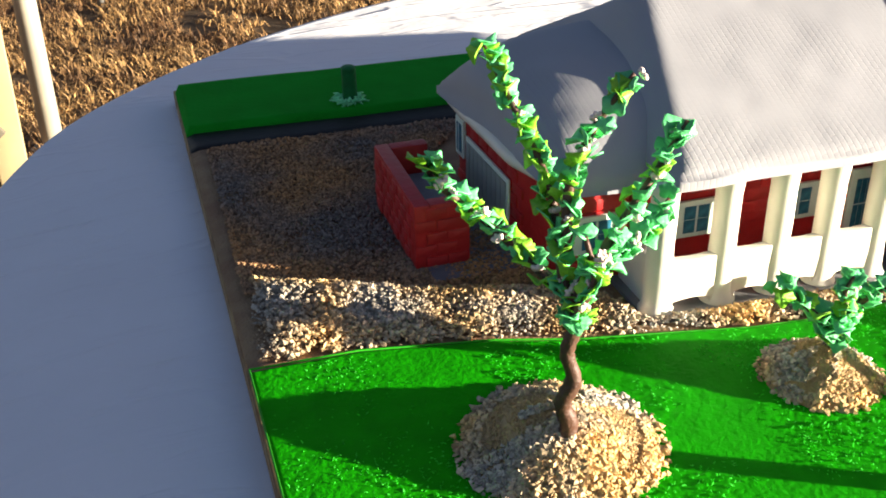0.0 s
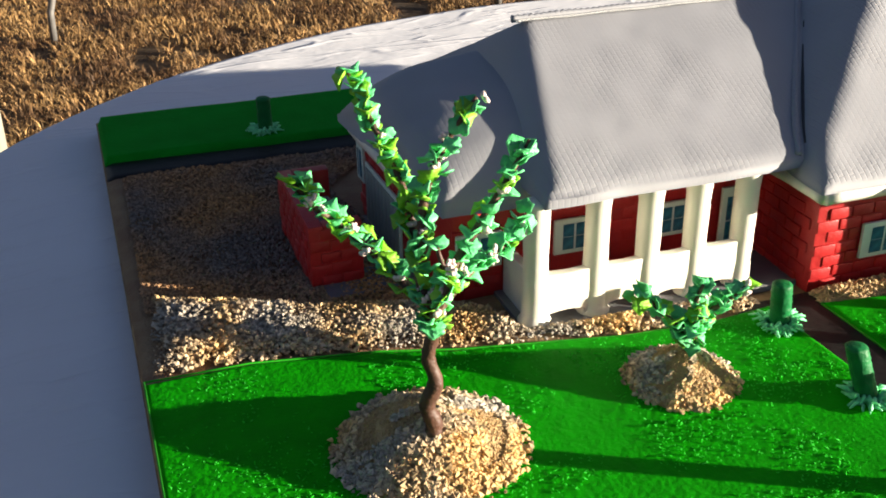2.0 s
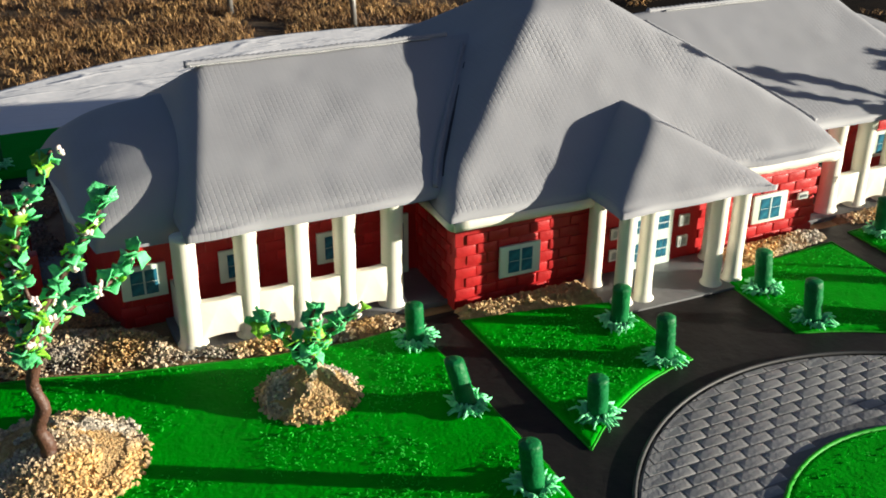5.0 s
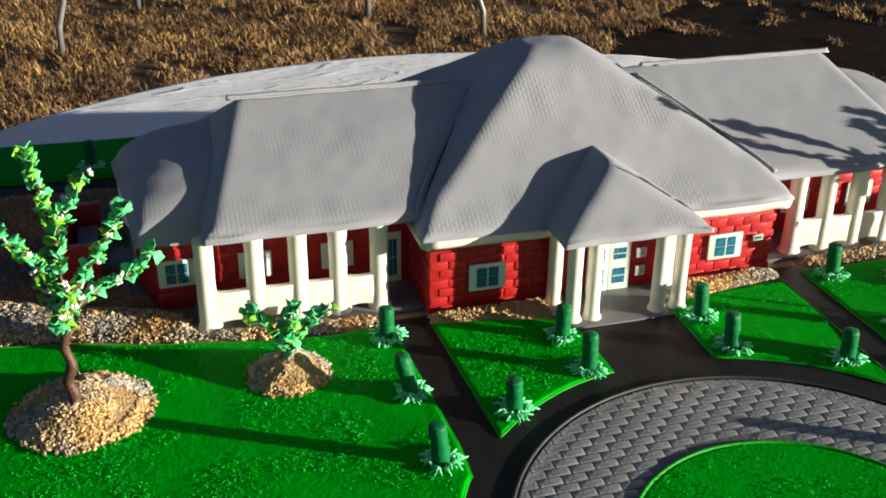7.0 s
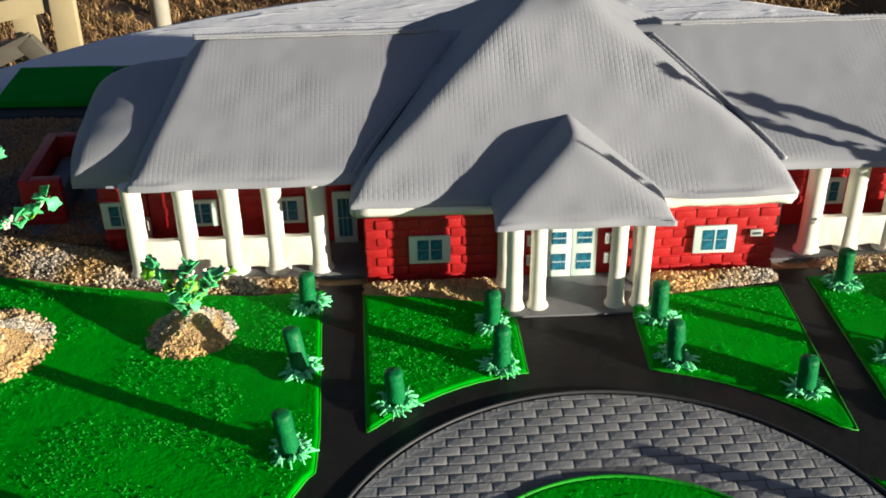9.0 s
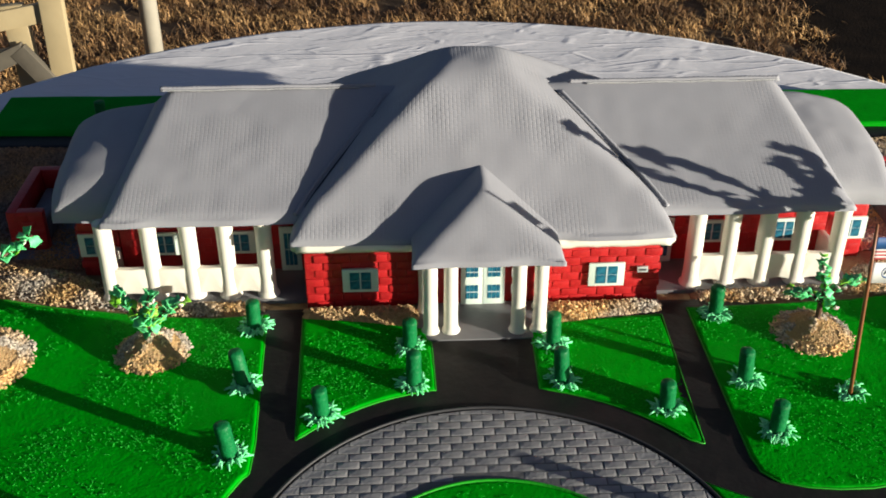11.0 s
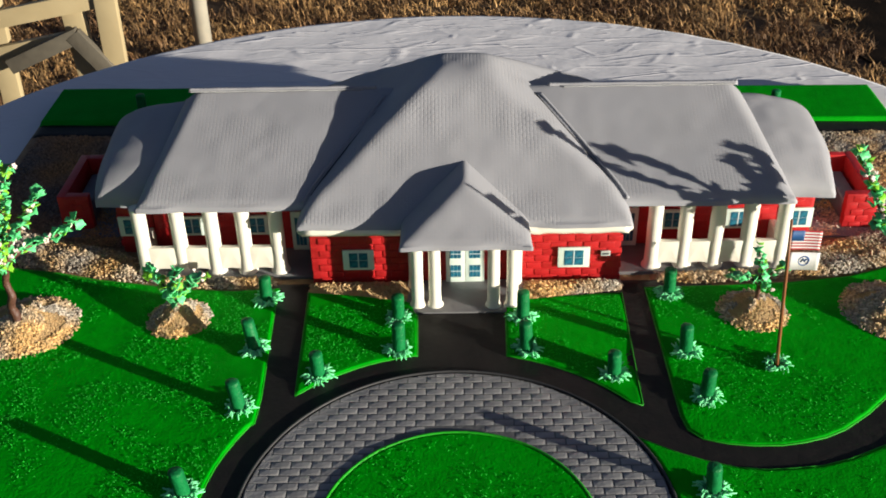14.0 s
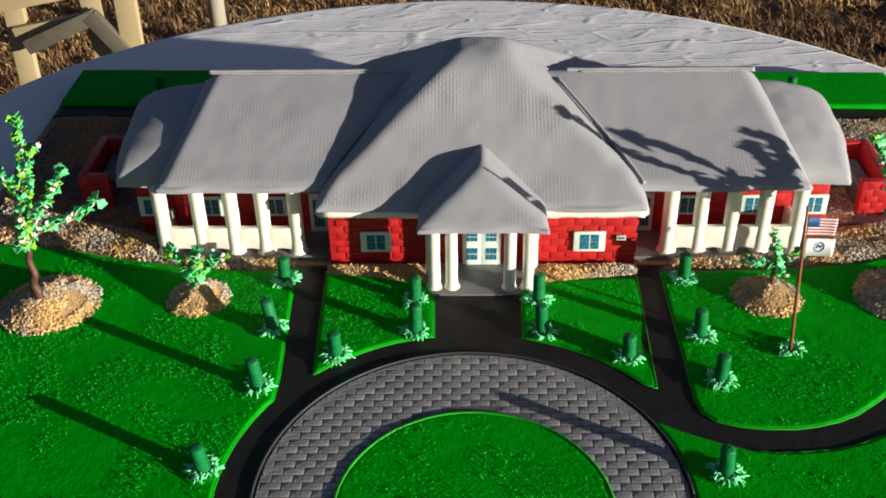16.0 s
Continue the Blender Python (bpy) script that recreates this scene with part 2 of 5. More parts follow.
# ---- mesh helpers (plan units in, metres out) ----
class Shape:
    def __init__(self):
        self.v, self.f = [], []

    def add(self, verts, faces):
        base = len(self.v)
        self.v += [tuple(p) for p in verts]
        self.f += [tuple(base + i for i in face) for face in faces]
        return self

    def box(self, x0, x1, y0, y1, z0, z1):
        v = [(x, y, z) for z in (z0, z1) for y in (y0, y1) for x in (x0, x1)]
        return self.add(v, [(0, 2, 3, 1), (4, 5, 7, 6), (0, 1, 5, 4), (1, 3, 7, 5), (3, 2, 6, 7), (2, 0, 4, 6)])

    def prism(self, outline, z0, z1):
        n = len(outline)
        v = [(x, y, z0) for x, y in outline] + [(x, y, z1) for x, y in outline]
        return self.add(v, [tuple(range(n - 1, -1, -1)), tuple(range(n, 2 * n))] + [(i, (i + 1) % n, n + (i + 1) % n, n + i) for i in range(n)])

    def lathe(self, profile, sides=20, bend=(0, 0), wobble=0.0, seed=0):
        """Rings of (radius, height), closed above and below; bend shifts the top sideways."""
        rnd = random.Random(seed)
        top = profile[-1][1] or 1
        v, f = [], []
        for r, z in profile:
            k = 1 + rnd.uniform(-wobble, wobble)
            ox, oy = bend[0] * z / top + rnd.uniform(-wobble, wobble) * r * 0.4, bend[1] * z / top + rnd.uniform(-wobble, wobble) * r * 0.4
            v += [(ox + r * k * math.cos(a), oy + r * k * math.sin(a), z) for a in (2 * math.pi * i / sides for i in range(sides))]
        for j in range(len(profile) - 1):
            f += [(j * sides + i, j * sides + (i + 1) % sides, (j + 1) * sides + (i + 1) % sides, (j + 1) * sides + i) for i in range(sides)]
        f += [tuple(range(sides - 1, -1, -1)), tuple(range((len(profile) - 1) * sides, len(profile) * sides))]
        return self.add(v, f)

    def tube(self, points, radii, sides=8):
        """A round rod along points."""
        pts = [Vector(p) for p in points]
        v, f = [], []
        side = Vector((0.3, 0.9, 0.2))
        for i, p in enumerate(pts):
            way = (pts[min(i + 1, len(pts) - 1)] - pts[max(i - 1, 0)]).normalized()
            a = (side - way * side.dot(way)).normalized()
            b = way.cross(a)
            r = radii[i] if isinstance(radii, (list, tuple)) else radii
            v += [p + r * (math.cos(t) * a + math.sin(t) * b) for t in (2 * math.pi * k / sides for k in range(sides))]
        for j in range(len(pts) - 1):
            f += [(j * sides + i, j * sides + (i + 1) % sides, (j + 1) * sides + (i + 1) % sides, (j + 1) * sides + i) for i in range(sides)]
        f += [tuple(range(sides - 1, -1, -1)), tuple(range((len(pts) - 1) * sides, len(pts) * sides))]
        return self.add(v, f)

    def mesh(self, name, material, smooth=False, bevel=0.0, segments=2, scale=None):
        me = bpy.data.meshes.new(name)
        k = U if scale is None else scale
        me.from_pydata([(x * k, y * k, z * k) for x, y, z in self.v], [], self.f)
        if bevel:
            bm = bmesh.new()
            bm.from_mesh(me)
            bmesh.ops.recalc_face_normals(bm, faces=bm.faces)
            bmesh.ops.bevel(bm, geom=list(bm.edges), offset=bevel * k, segments=segments, profile=0.6, affect="EDGES")
            bm.to_mesh(me)
            bm.free()
        if smooth or bevel:
            me.shade_smooth()
            if not smooth:
                me.set_sharp_from_angle(angle=radians(50))
        me.materials.append(material)
        return me


def thing(name, x, y, z, label, category, group="", kind="", turn=0.0):
    ob = new(name)
    ob.matrix_basis = pose(x * U, y * U, Z0 + z * U, 0, 0, turn)
    ob.empty_display_size = 0.02
    return tagged(ob, label, category, group, kind)


def part(name, mesh, parent, label="", at=(0, 0, 0), turn=(0, 0, 0), scale=(1, 1, 1)):
    ob = new(name, mesh)
    ob.parent = parent
    ob.matrix_basis = pose(at[0] * U, at[1] * U, at[2] * U, *turn) @ Matrix.Diagonal((*scale, 1))
    return tagged(ob, label)


def solo(name, mesh, x, y, z, label, category, group="", kind="", turn=0.0):
    ob = new(name, mesh)
    ob.matrix_basis = pose(x * U, y * U, Z0 + z * U, 0, 0, turn)
    return tagged(ob, label, category, group, kind)


def value_noise(x, y, seed):
    """Smooth noise of 0 to 1 over arrays."""
    xi, yi = np.floor(x).astype(np.int64), np.floor(y).astype(np.int64)
    fx, fy = x - xi, y - yi
    fx, fy = fx * fx * (3 - 2 * fx), fy * fy * (3 - 2 * fy)

    def h(a, b):
        n = (a * 374761393 + b * 668265263 + seed * 974634777) & 0x7FFFFFFF
        n = ((n ^ (n >> 13)) * 1274126177) & 0x7FFFFFFF
        return ((n ^ (n >> 16)) & 0xFFFF) / 65535.0

    return (h(xi, yi) * (1 - fx) + h(xi + 1, yi) * fx) * (1 - fy) + (h(xi, yi + 1) * (1 - fx) + h(xi + 1, yi + 1) * fx) * fy


def inside(poly, x, y):
    hit = np.zeros(x.shape, bool)
    for (x0, y0), (x1, y1) in zip(poly, poly[1:] + poly[:1]):
        if y0 == y1:
            continue
        hit ^= ((y0 > y) != (y1 > y)) & (x < (x1 - x0) * (y - y0) / (y1 - y0) + x0)
    return hit


def nearest_edge(poly, x, y):
    """Distance to the outline and the nearest point on it."""
    best, bx, by = np.full(x.shape, 1e9), x.copy(), y.copy()
    for (x0, y0), (x1, y1) in zip(poly, poly[1:] + poly[:1]):
        dx, dy = x1 - x0, y1 - y0
        t = np.clip(((x - x0) * dx + (y - y0) * dy) / (dx * dx + dy * dy + 1e-12), 0, 1)
        px, py = x0 + t * dx, y0 + t * dy
        d = np.hypot(x - px, y - py)
        near = d < best
        best[near], bx[near], by[near] = d[near], px[near], py[near]
    return best, bx, by


def arc(cx, cy, r, a0, a1, n):
    return [(cx + r * math.cos(radians(a0 + (a1 - a0) * i / n)), cy + r * math.sin(radians(a0 + (a1 - a0) * i / n))) for i in range(n + 1)]


def sheet(name, poly, height, material, cell, relief, foot=0.0, lip=0.05, seed=1, tilt=0.0):
    """A slab with a bumpy top and a rounded rim, over any outline; tilt raises it along x."""
    xs, ys = np.array([p[0] for p in poly]), np.array([p[1] for p in poly])
    gx, gy = np.arange(xs.min() - cell, xs.max() + 2 * cell, cell), np.arange(ys.min() - cell, ys.max() + 2 * cell, cell)
    X, Y = np.meshgrid(gx, gy)
    isin = inside(poly, X, Y)
    d, ex, ey = nearest_edge(poly, X, Y)
    near = ~isin & (d < 1.5 * cell)
    cells = isin[:-1, :-1] | isin[1:, :-1] | isin[:-1, 1:] | isin[1:, 1:]
    X2, Y2 = np.where(isin, X, ex), np.where(isin, Y, ey)
    d = np.where(isin, d, 0)
    Z = height + relief * (0.07 * value_noise(X * 9, Y * 9, seed) + 0.12 * value_noise(X * 41, Y * 36, seed + 1) * (0.35 + 0.65 * value_noise(X * 2.3, Y * 2.3, seed + 4)) + 0.45 * value_noise(X * 0.9, Y * 0.9, seed + 2) - 0.5) + tilt * (X - xs.mean())
    rim = np.clip(d / lip, 0, 1)
    Z = foot + (Z - foot) * np.sqrt(np.clip(1 - (1 - rim) ** 2, 0, 1))
    use = np.zeros(X.shape, bool)
    for a, b in ((0, 0), (1, 0), (0, 1), (1, 1)):
        use[a:X.shape[0] - 1 + a, b:X.shape[1] - 1 + b] |= cells
    index = np.full(X.shape, -1)
    index[use] = np.arange(use.sum())
    j, i = np.nonzero(cells)
    faces = np.stack([index[j, i], index[j, i + 1], index[j + 1, i + 1], index[j + 1, i]], 1)
    me = bpy.data.meshes.new(name)
    me.from_pydata((np.stack([X2[use], Y2[use], Z[use]], 1) * U).tolist(), [], faces.tolist())
    me.shade_smooth()
    me.materials.append(material)
    return me


def pebbles(name, x, y, z, size, material, seed, flat=0.75, long=1.0):
    """Many small angular crumbs as one mesh."""
    rs = np.random.RandomState(seed)
    n = len(x)
    base = np.array([(1, 0, 0), (0, 1, 0), (-1, 0, 0), (0, -1, 0), (0, 0, 1), (0, 0, -1)], float)
    tris = np.array([(0, 1, 4), (1, 2, 4), (2, 3, 4), (3, 0, 4), (1, 0, 5), (2, 1, 5), (3, 2, 5), (0, 3, 5)])
    p = base[None] * rs.uniform(0.6, 1.3, (n, 6, 1)) + rs.uniform(-0.28, 0.28, (n, 6, 3))
    p *= rs.uniform(0.7, 1.25, (n, 1, 3)) * size[:, None, None]
    p[..., 2] *= flat
    p[..., 0] *= long
    a, t = rs.uniform(0, 6.28, n), rs.uniform(-0.8, 0.8, n)
    c, s, ct, st = np.cos(a)[:, None], np.sin(a)[:, None], np.cos(t)[:, None], np.sin(t)[:, None]
    q = np.stack([p[..., 0] * ct + p[..., 2] * st, p[..., 1], -p[..., 0] * st + p[..., 2] * ct], -1)
    w = np.stack([q[..., 0] * c - q[..., 1] * s + x[:, None], q[..., 0] * s + q[..., 1] * c + y[:, None], q[..., 2] + z[:, None]], -1)
    me = bpy.data.meshes.new(name)
    me.from_pydata((w.reshape(-1, 3) * U).tolist(), [], (tris[None] + 6 * np.arange(n)[:, None, None]).reshape(-1, 3).tolist())
    me.materials.append(material)
    return me


def scatter(poly, count, seed):
    rs = np.random.RandomState(seed)
    xs, ys = [p[0] for p in poly], [p[1] for p in poly]
    x, y = rs.uniform(min(xs), max(xs), count), rs.uniform(min(ys), max(ys), count)
    k = inside(poly, x, y)
    return x[k], y[k], rs


# ---- ground, dry grass ----
half = 160.0
me = bpy.data.meshes.new("ground")
me.from_pydata([(-half, -half, 0), (half, -half, 0), (half, half, 0), (-half, half, 0)], [], [(0, 1, 2, 3)])
me.materials.append(EARTH)
tagged(new("ground", me), "dry brown lawn of dormant grass under the table", "ground", kind="structure")


# outline of a dark sheet that stands for shade on the grass
SHADE_PATCH = [(1.42, 1.85), (1.27, 2.3), (1.27, 2.9), (1.55, 3.25), (2.1, 3.75), (2.9, 4.3), (4.0, 4.5), (5.2, 4.2), (5.8, 3.4), (5.3, 2.4), (4.2, 1.7), (2.9, 1.45), (1.9, 1.5)]
m = Shape().prism(SHADE_PATCH, 0.0, 0.006).mesh("grass_shade_patch", SHADE_BROWN, scale=1.0)
tagged(new("ground", m), "dark sheet standing for shade on the dry grass, few blades over it", "ground", kind="structure")


def grass_mesh(count, seed):
    """Dry blades, bent and tangled, all round the table, thickest behind it."""
    rs = np.random.RandomState(seed)
    y = 0.62 + 5.2 * rs.uniform(0, 1, count) ** 1.25
    y = y - 0.9 * np.abs(rs.normal(0, 1, count)) * np.exp(-(y - 0.62) / 0.5)
    x = rs.uniform(-1, 1, count) * (1.1 + 0.5 * np.abs(y)) * (1 + 0.25 * np.abs(rs.normal(0, 1, count))) + 0.2
    r, turn = 6.5 * rs.uniform(0, 1, count // 2) ** 0.7, rs.uniform(0, 6.2832, count // 2)
    x, y = np.concatenate([x, r * np.cos(turn)]), np.concatenate([y, r * np.sin(turn)])
    keep = value_noise(x * 9, y * 9, 5) + 0.5 * value_noise(x * 30, y * 30, 6) > 0.50
    # blades thinned over the painted shade, so that its dark shows through
    keep &= ~inside(SHADE_PATCH, x + 0.22 * value_noise(x * 8, y * 8, 31) - 0.17, y) | (value_noise(x * 5 + 2 * y, y * 5 - 2 * x, 32) + 0.6 * value_noise(x * 17, y * 17, 33) > 1.12)
    x, y = x[keep], y[keep]
    n = len(x)
    a, lean, long, wide = rs.uniform(0, 6.28, n), rs.uniform(0.55, 1.45, n), rs.uniform(0.022, 0.060, n), rs.uniform(0.0009, 0.0023, n)
    dx, dy = np.cos(a), np.sin(a)
    v = []
    for k, w in ((0.0, 1.0), (0.5, 0.9), (1.0, 0.15)):
        out = np.sin(lean * k * 1.1) * long * k
        up = np.cos(lean * k * 1.1) * long * k
        for s in (-1, 1):
            v.append(np.stack([x + dx * out - dy * wide * w * s, y + dy * out + dx * wide * w * s, up + 0.001], 1))
    v = np.stack(v, 1).reshape(-1, 3)
    quad = np.array([(0, 1, 3, 2), (2, 3, 5, 4)])
    m = bpy.data.meshes.new("dry_grass")
    m.from_pydata(v.tolist(), [], (quad[None] + 6 * np.arange(n)[:, None, None]).reshape(-1, 4).tolist())
    m.materials.append(STRAW)
    return m


tagged(new("dry_grass", grass_mesh(260000, 3)), "tangled straw-coloured dormant grass blades covering the ground", "grass", kind="stuff")

# ---- table and cloth ----
TABLE = -0.22
TX, TY, TR = -0.30, -0.10, 13.26
table = thing("round_table", TX, TY, TABLE, "round folding banquet table hidden under a white cloth", "table")
part("tabletop", Shape().lathe([(TR - 0.15, -1.15), (TR - 0.08, -1.10), (TR - 0.08, -0.82), (11.5, -0.44), (9.4, -0.06)], 96).mesh("tabletop", PLASTIC), table)
for a in (45, 135, 225, 315):
    lx, ly = 7 * math.cos(radians(a)), 7 * math.sin(radians(a))
    part("leg", Shape().tube([(lx, ly, -1.1), (lx, ly, -Z0 / U - TABLE)], 0.17, 12).mesh("leg", GREY_TUBE, True), table)


def cloth_mesh():
    smooth = lambda k: np.clip(k, 0, 1) ** 2 * (3 - 2 * np.clip(k, 0, 1))
    sides, v, f = 420, [], []
    rings = [1.5, 3.0, 4.5, 5.5] + [5.5 + (TR - 5.5) * i / 110 for i in range(1, 111)]
    ang = np.linspace(0, 2 * np.pi, sides, endpoint=False)
    v.append((0, 0, 0))
    def sag(x, y):                       # the cloth hangs lower along one side
        return 0.60 * (np.maximum(-9.3 - x, 0) / 3.9) ** 1.35 * smooth((0.64 - y / np.hypot(x, y)) * 5)

    for r in rings:
        x, y = r * np.cos(ang), r * np.sin(ang)
        z = 0.02 * (value_noise(x * 0.55 + y * 0.5, y * 1.5 - x * 0.9, 41) - 0.5)
        crease = 1 - np.abs(2 * value_noise(x * 0.5 + 9, y * 1.3 - x * 0.5, 43) - 1)
        z = z + 0.012 * np.clip(crease - 0.93, 0, 1) * 14 * value_noise(x * 0.35, y * 0.35, 44)
        crease = 1 - np.abs(2 * value_noise(x * 0.9 + 0.5 * y, y * 0.8 - 20, 45) - 1)
        z = z + 0.012 * np.clip(crease - 0.94, 0, 1) * 16 * value_noise(x * 0.4 + 7, y * 0.4, 46)
        line = np.abs((x + 7.1) * 0.82 + (y - 9.9) * 0.572)          # a pressed fold across the back
        z = z - 0.045 * np.exp(-(line / 0.07) ** 2) * (y > 6.5)
        calm = np.where(x < -9.0, 0.3, 1.0) * np.clip((np.maximum(np.abs(x) / 9.6, np.abs(y) / 7.6) - 0.97) * 8, 0, 1)
        z = np.minimum(z * calm, 0.16)
        z = z - sag(x, y)
        v += list(zip(x, y, z))
    drop = [0.06, 0.25, 0.8, 2.0, 4.0, 6.5, 9.4]
    for k in drop:
        fold = 0.32 * (k / 9.4) * np.sin(ang * 23 + 1.5 * np.sin(ang * 5)) + 0.12 * (k / 9.4) * np.sin(ang * 61)
        r = TR + 0.06 * min(1, k / 0.25) + fold + 0.03 * k
        v += list(zip(r * np.cos(ang), r * np.sin(ang), -sag(TR * np.cos(ang), TR * np.sin(ang)) - 0.02 - k))
    f += [(0, 1 + i, 1 + (i + 1) % sides) for i in range(sides)]
    for j in range(len(rings) + len(drop) - 1):
        b = 1 + j * sides
        f += [(b + i, b + sides + i, b + sides + (i + 1) % sides, b + (i + 1) % sides) for i in range(sides)]
    s = Shape()
    s.add(v, f)
    return s.mesh("tablecloth", CLOTH, True)


solo("tablecloth", cloth_mesh(), TX, TY, TABLE, "creased white cloth draped over the round table", "tablecloth")

# ---- cake board ----
BX, BY0, BY1 = 9.42, -6.55, 8.12
board_outline = [(-BX, BY0), (BX, BY0), (BX, BY1 - 0.4), (-BX, BY1)]
solo("cake_board", Shape().prism(board_outline, -0.215, 0.0).mesh("cake_board", CARD, bevel=0.02), 0, 0, 0,
     "thick brown board under the whole model landscape", "board")

# ---- road, slabs, lawns ----
RC = (-0.20, -5.38)                     # middle of the turning circle
tagged(solo("road", sheet("road", [(-4.0, BY0 + 0.05), (BX - 0.04, BY0 + 0.05), (BX - 0.04, -1.2), (3.6, 0.0), (-3.6, 0.0)], 0.056, BLACK, 0.12, 0.010, 0.0, 0.06, 11),
            0, 0, 0, "smooth black sugar-paste driveway and paths", "road", kind="structure"))
tagged(solo("road", sheet("back_road", [(-BX + 0.02, 5.72), (BX - 0.02, 5.36), (BX - 0.02, 5.95), (-BX + 0.02, 6.3)], 0.045, BLACK, 0.1, 0.02, 0.0, 0.05, 12),
            0, 0, 0, "narrow black strip of road behind the house", "road", kind="structure"))
lawn_left = ([(-BX + 0.03, 0.63), (-8.4, 0.62), (-7.2, 0.40), (-6.44, 0.16), (-4.88, -0.16), (-4.0, -0.24), (-3.19, -0.18), (-3.20, -0.6), (-3.10, -3.0), (-3.12, -3.55)]
             + arc(*RC, 3.46, 150, 198, 10) + [(-3.3, BY0 + 0.04), (-BX + 0.03, BY0 + 0.04)])
lawn_mid_left = [(-2.60, -2.96)] + arc(*RC, 3.40, 133, 102, 8) + [(-0.78, -2.05), (-0.80, -1.0), (-0.92, -0.62), (-1.8, -0.42), (-2.68, -0.30)]
lawn_mid_right = [(0.66, -0.72), (0.62, -2.08)] + arc(*RC, 3.40, 74, 40, 8) + [(2.57, -3.26), (2.64, -0.42), (1.6, -0.50), (1.0, -0.58)]
lawn_right = [(3.05, -0.28), (3.08, -3.5), (3.13, -3.80), (3.31, -3.99), (3.65, -4.09), (4.0, -4.13), (4.4, -4.13), (4.72, -4.08), (5.05, -3.98), (5.36, -3.83), (5.8, -3.50), (6.23, -3.1),
              (6.8, -2.66), (7.5, -2.25), (8.4, -1.95), (BX - 0.03, -1.75), (BX - 0.03, 0.85), (8.2, 0.52), (7.35, 0.24), (6.6, -0.03), (5.59, -0.18), (4.3, -0.25)]
lawn_low = ([(2.36, -3.92), (2.94, -4.27), (3.3, -4.43), (3.67, -4.55), (4.05, -4.60), (4.43, -4.58), (4.85, -4.53), (5.26, -4.41), (5.89, -4.12), (6.5, -3.66), (7.3, -3.15), (8.3, -2.8), (BX - 0.03, -2.6), (BX - 0.03, BY0 + 0.04)]
            + arc(*RC, 2.95, -22, 28, 12))
island = arc(-0.175, -5.65, 1.85, 0, 355, 70)
for outline, label, seed, cell in ((lawn_left, "rough bright green icing lawn with a tree and a bush", 21, 0.02), (lawn_mid_left, "small green icing lawn beside the entrance", 22, 0.02),
                                   (lawn_mid_right, "small green icing lawn with sharp corners beside the entrance", 23, 0.02), (lawn_right, "curved bright green icing lawn with a flagpole", 24, 0.022),
                                   (lawn_low, "green icing lawn outside the turning circle", 25, 0.03), (island, "round domed green icing island in the turning circle", 26, 0.026)):
    green = solo("lawn", sheet("lawn", outline, 0.095, LAWN, cell, 0.05, 0.03, 0.04, seed, {21: 0.008, 23: -0.022}.get(seed, 0.0)), 0, 0, 0, label, "lawn", "icing lawns", "structure")
    rim = [(x, y, (0.072 if seed == 26 else 0.062) + 0.003 * math.sin(5 * x + 7 * y)) for x, y in outline + outline[:1]]
    part("edging", Shape().tube(rim, 0.026 if seed == 26 else 0.011, 6).mesh("edging", EDGE, True), green, "thin lime green piped edge")
for side, outline in ((1, [(-BX + 0.02, 6.26), (0.0, 6.06), (0.0, 7.86), (-BX + 0.02, 8.04)]), (2, [(0.01, 6.06), (BX - 0.02, 5.9), (BX - 0.02, 7.62), (0.01, 7.86)])):
    solo("lawn", sheet("lawn", outline, 0.13, VERGE if side == 1 else LAWN, 0.06 / side, 0.012 + 0.03 * (side - 1), 0.0, 0.05, 30 + side), 0, 0, 0,
         "smooth green icing strip along the back edge" if side == 1 else "textured green icing strip along the back edge", "lawn", "icing lawns", "structure")

FLECK = mat("green_icing_flecks", (0.02, 0.52, 0.03), 0.6, (0.06, 0.62, 0.08), 60.0, 0.5, island=0.25, specular=0.1)
shine = FLECK.node_tree.nodes.new("ShaderNodeBsdfTranslucent")          # sugar flecks let light through
shine.inputs["Color"].default_value = (0.03, 0.75, 0.03, 1)
blend = FLECK.node_tree.nodes.new("ShaderNodeMixShader")
blend.inputs[0].default_value = 0.5
FLECK.node_tree.links.new(FLECK.node_tree.nodes["Principled BSDF"].outputs[0], blend.inputs[1])
FLECK.node_tree.links.new(shine.outputs[0], blend.inputs[2])
FLECK.node_tree.links.new(blend.outputs[0], FLECK.node_tree.nodes["Material Output"].inputs[0])
for outline, count, seed in ((lawn_left, 22000, 1), (lawn_mid_left, 3000, 2), (lawn_mid_right, 3400, 3), (lawn_right, 10500, 4), (lawn_low, 4500, 5), (island, 2400, 6)):
    x, y, rs = scatter(outline, count, 900 + seed)
    keep = (nearest_edge(outline, x, y)[0] > 0.06) & (value_noise(x * 2.1, y * 2.1, 77) + 0.4 * rs.uniform(0, 1, len(x)) > 0.74)
    x, y = x[keep], y[keep]
    solo("icing_grass", pebbles("icing_grass", x, y, 0.094 + {1: 0.008, 3: -0.022}.get(seed, 0.0) * (x - np.mean([p[0] for p in outline])) + rs.uniform(-0.006, 0.012, len(x)), rs.uniform(0.004, 0.0095, len(x)), FLECK, 910 + seed, 0.8, 2.6), 0, 0, 0,
         "tiny raised flecks of green icing on the lawn", "grass", kind="stuff")

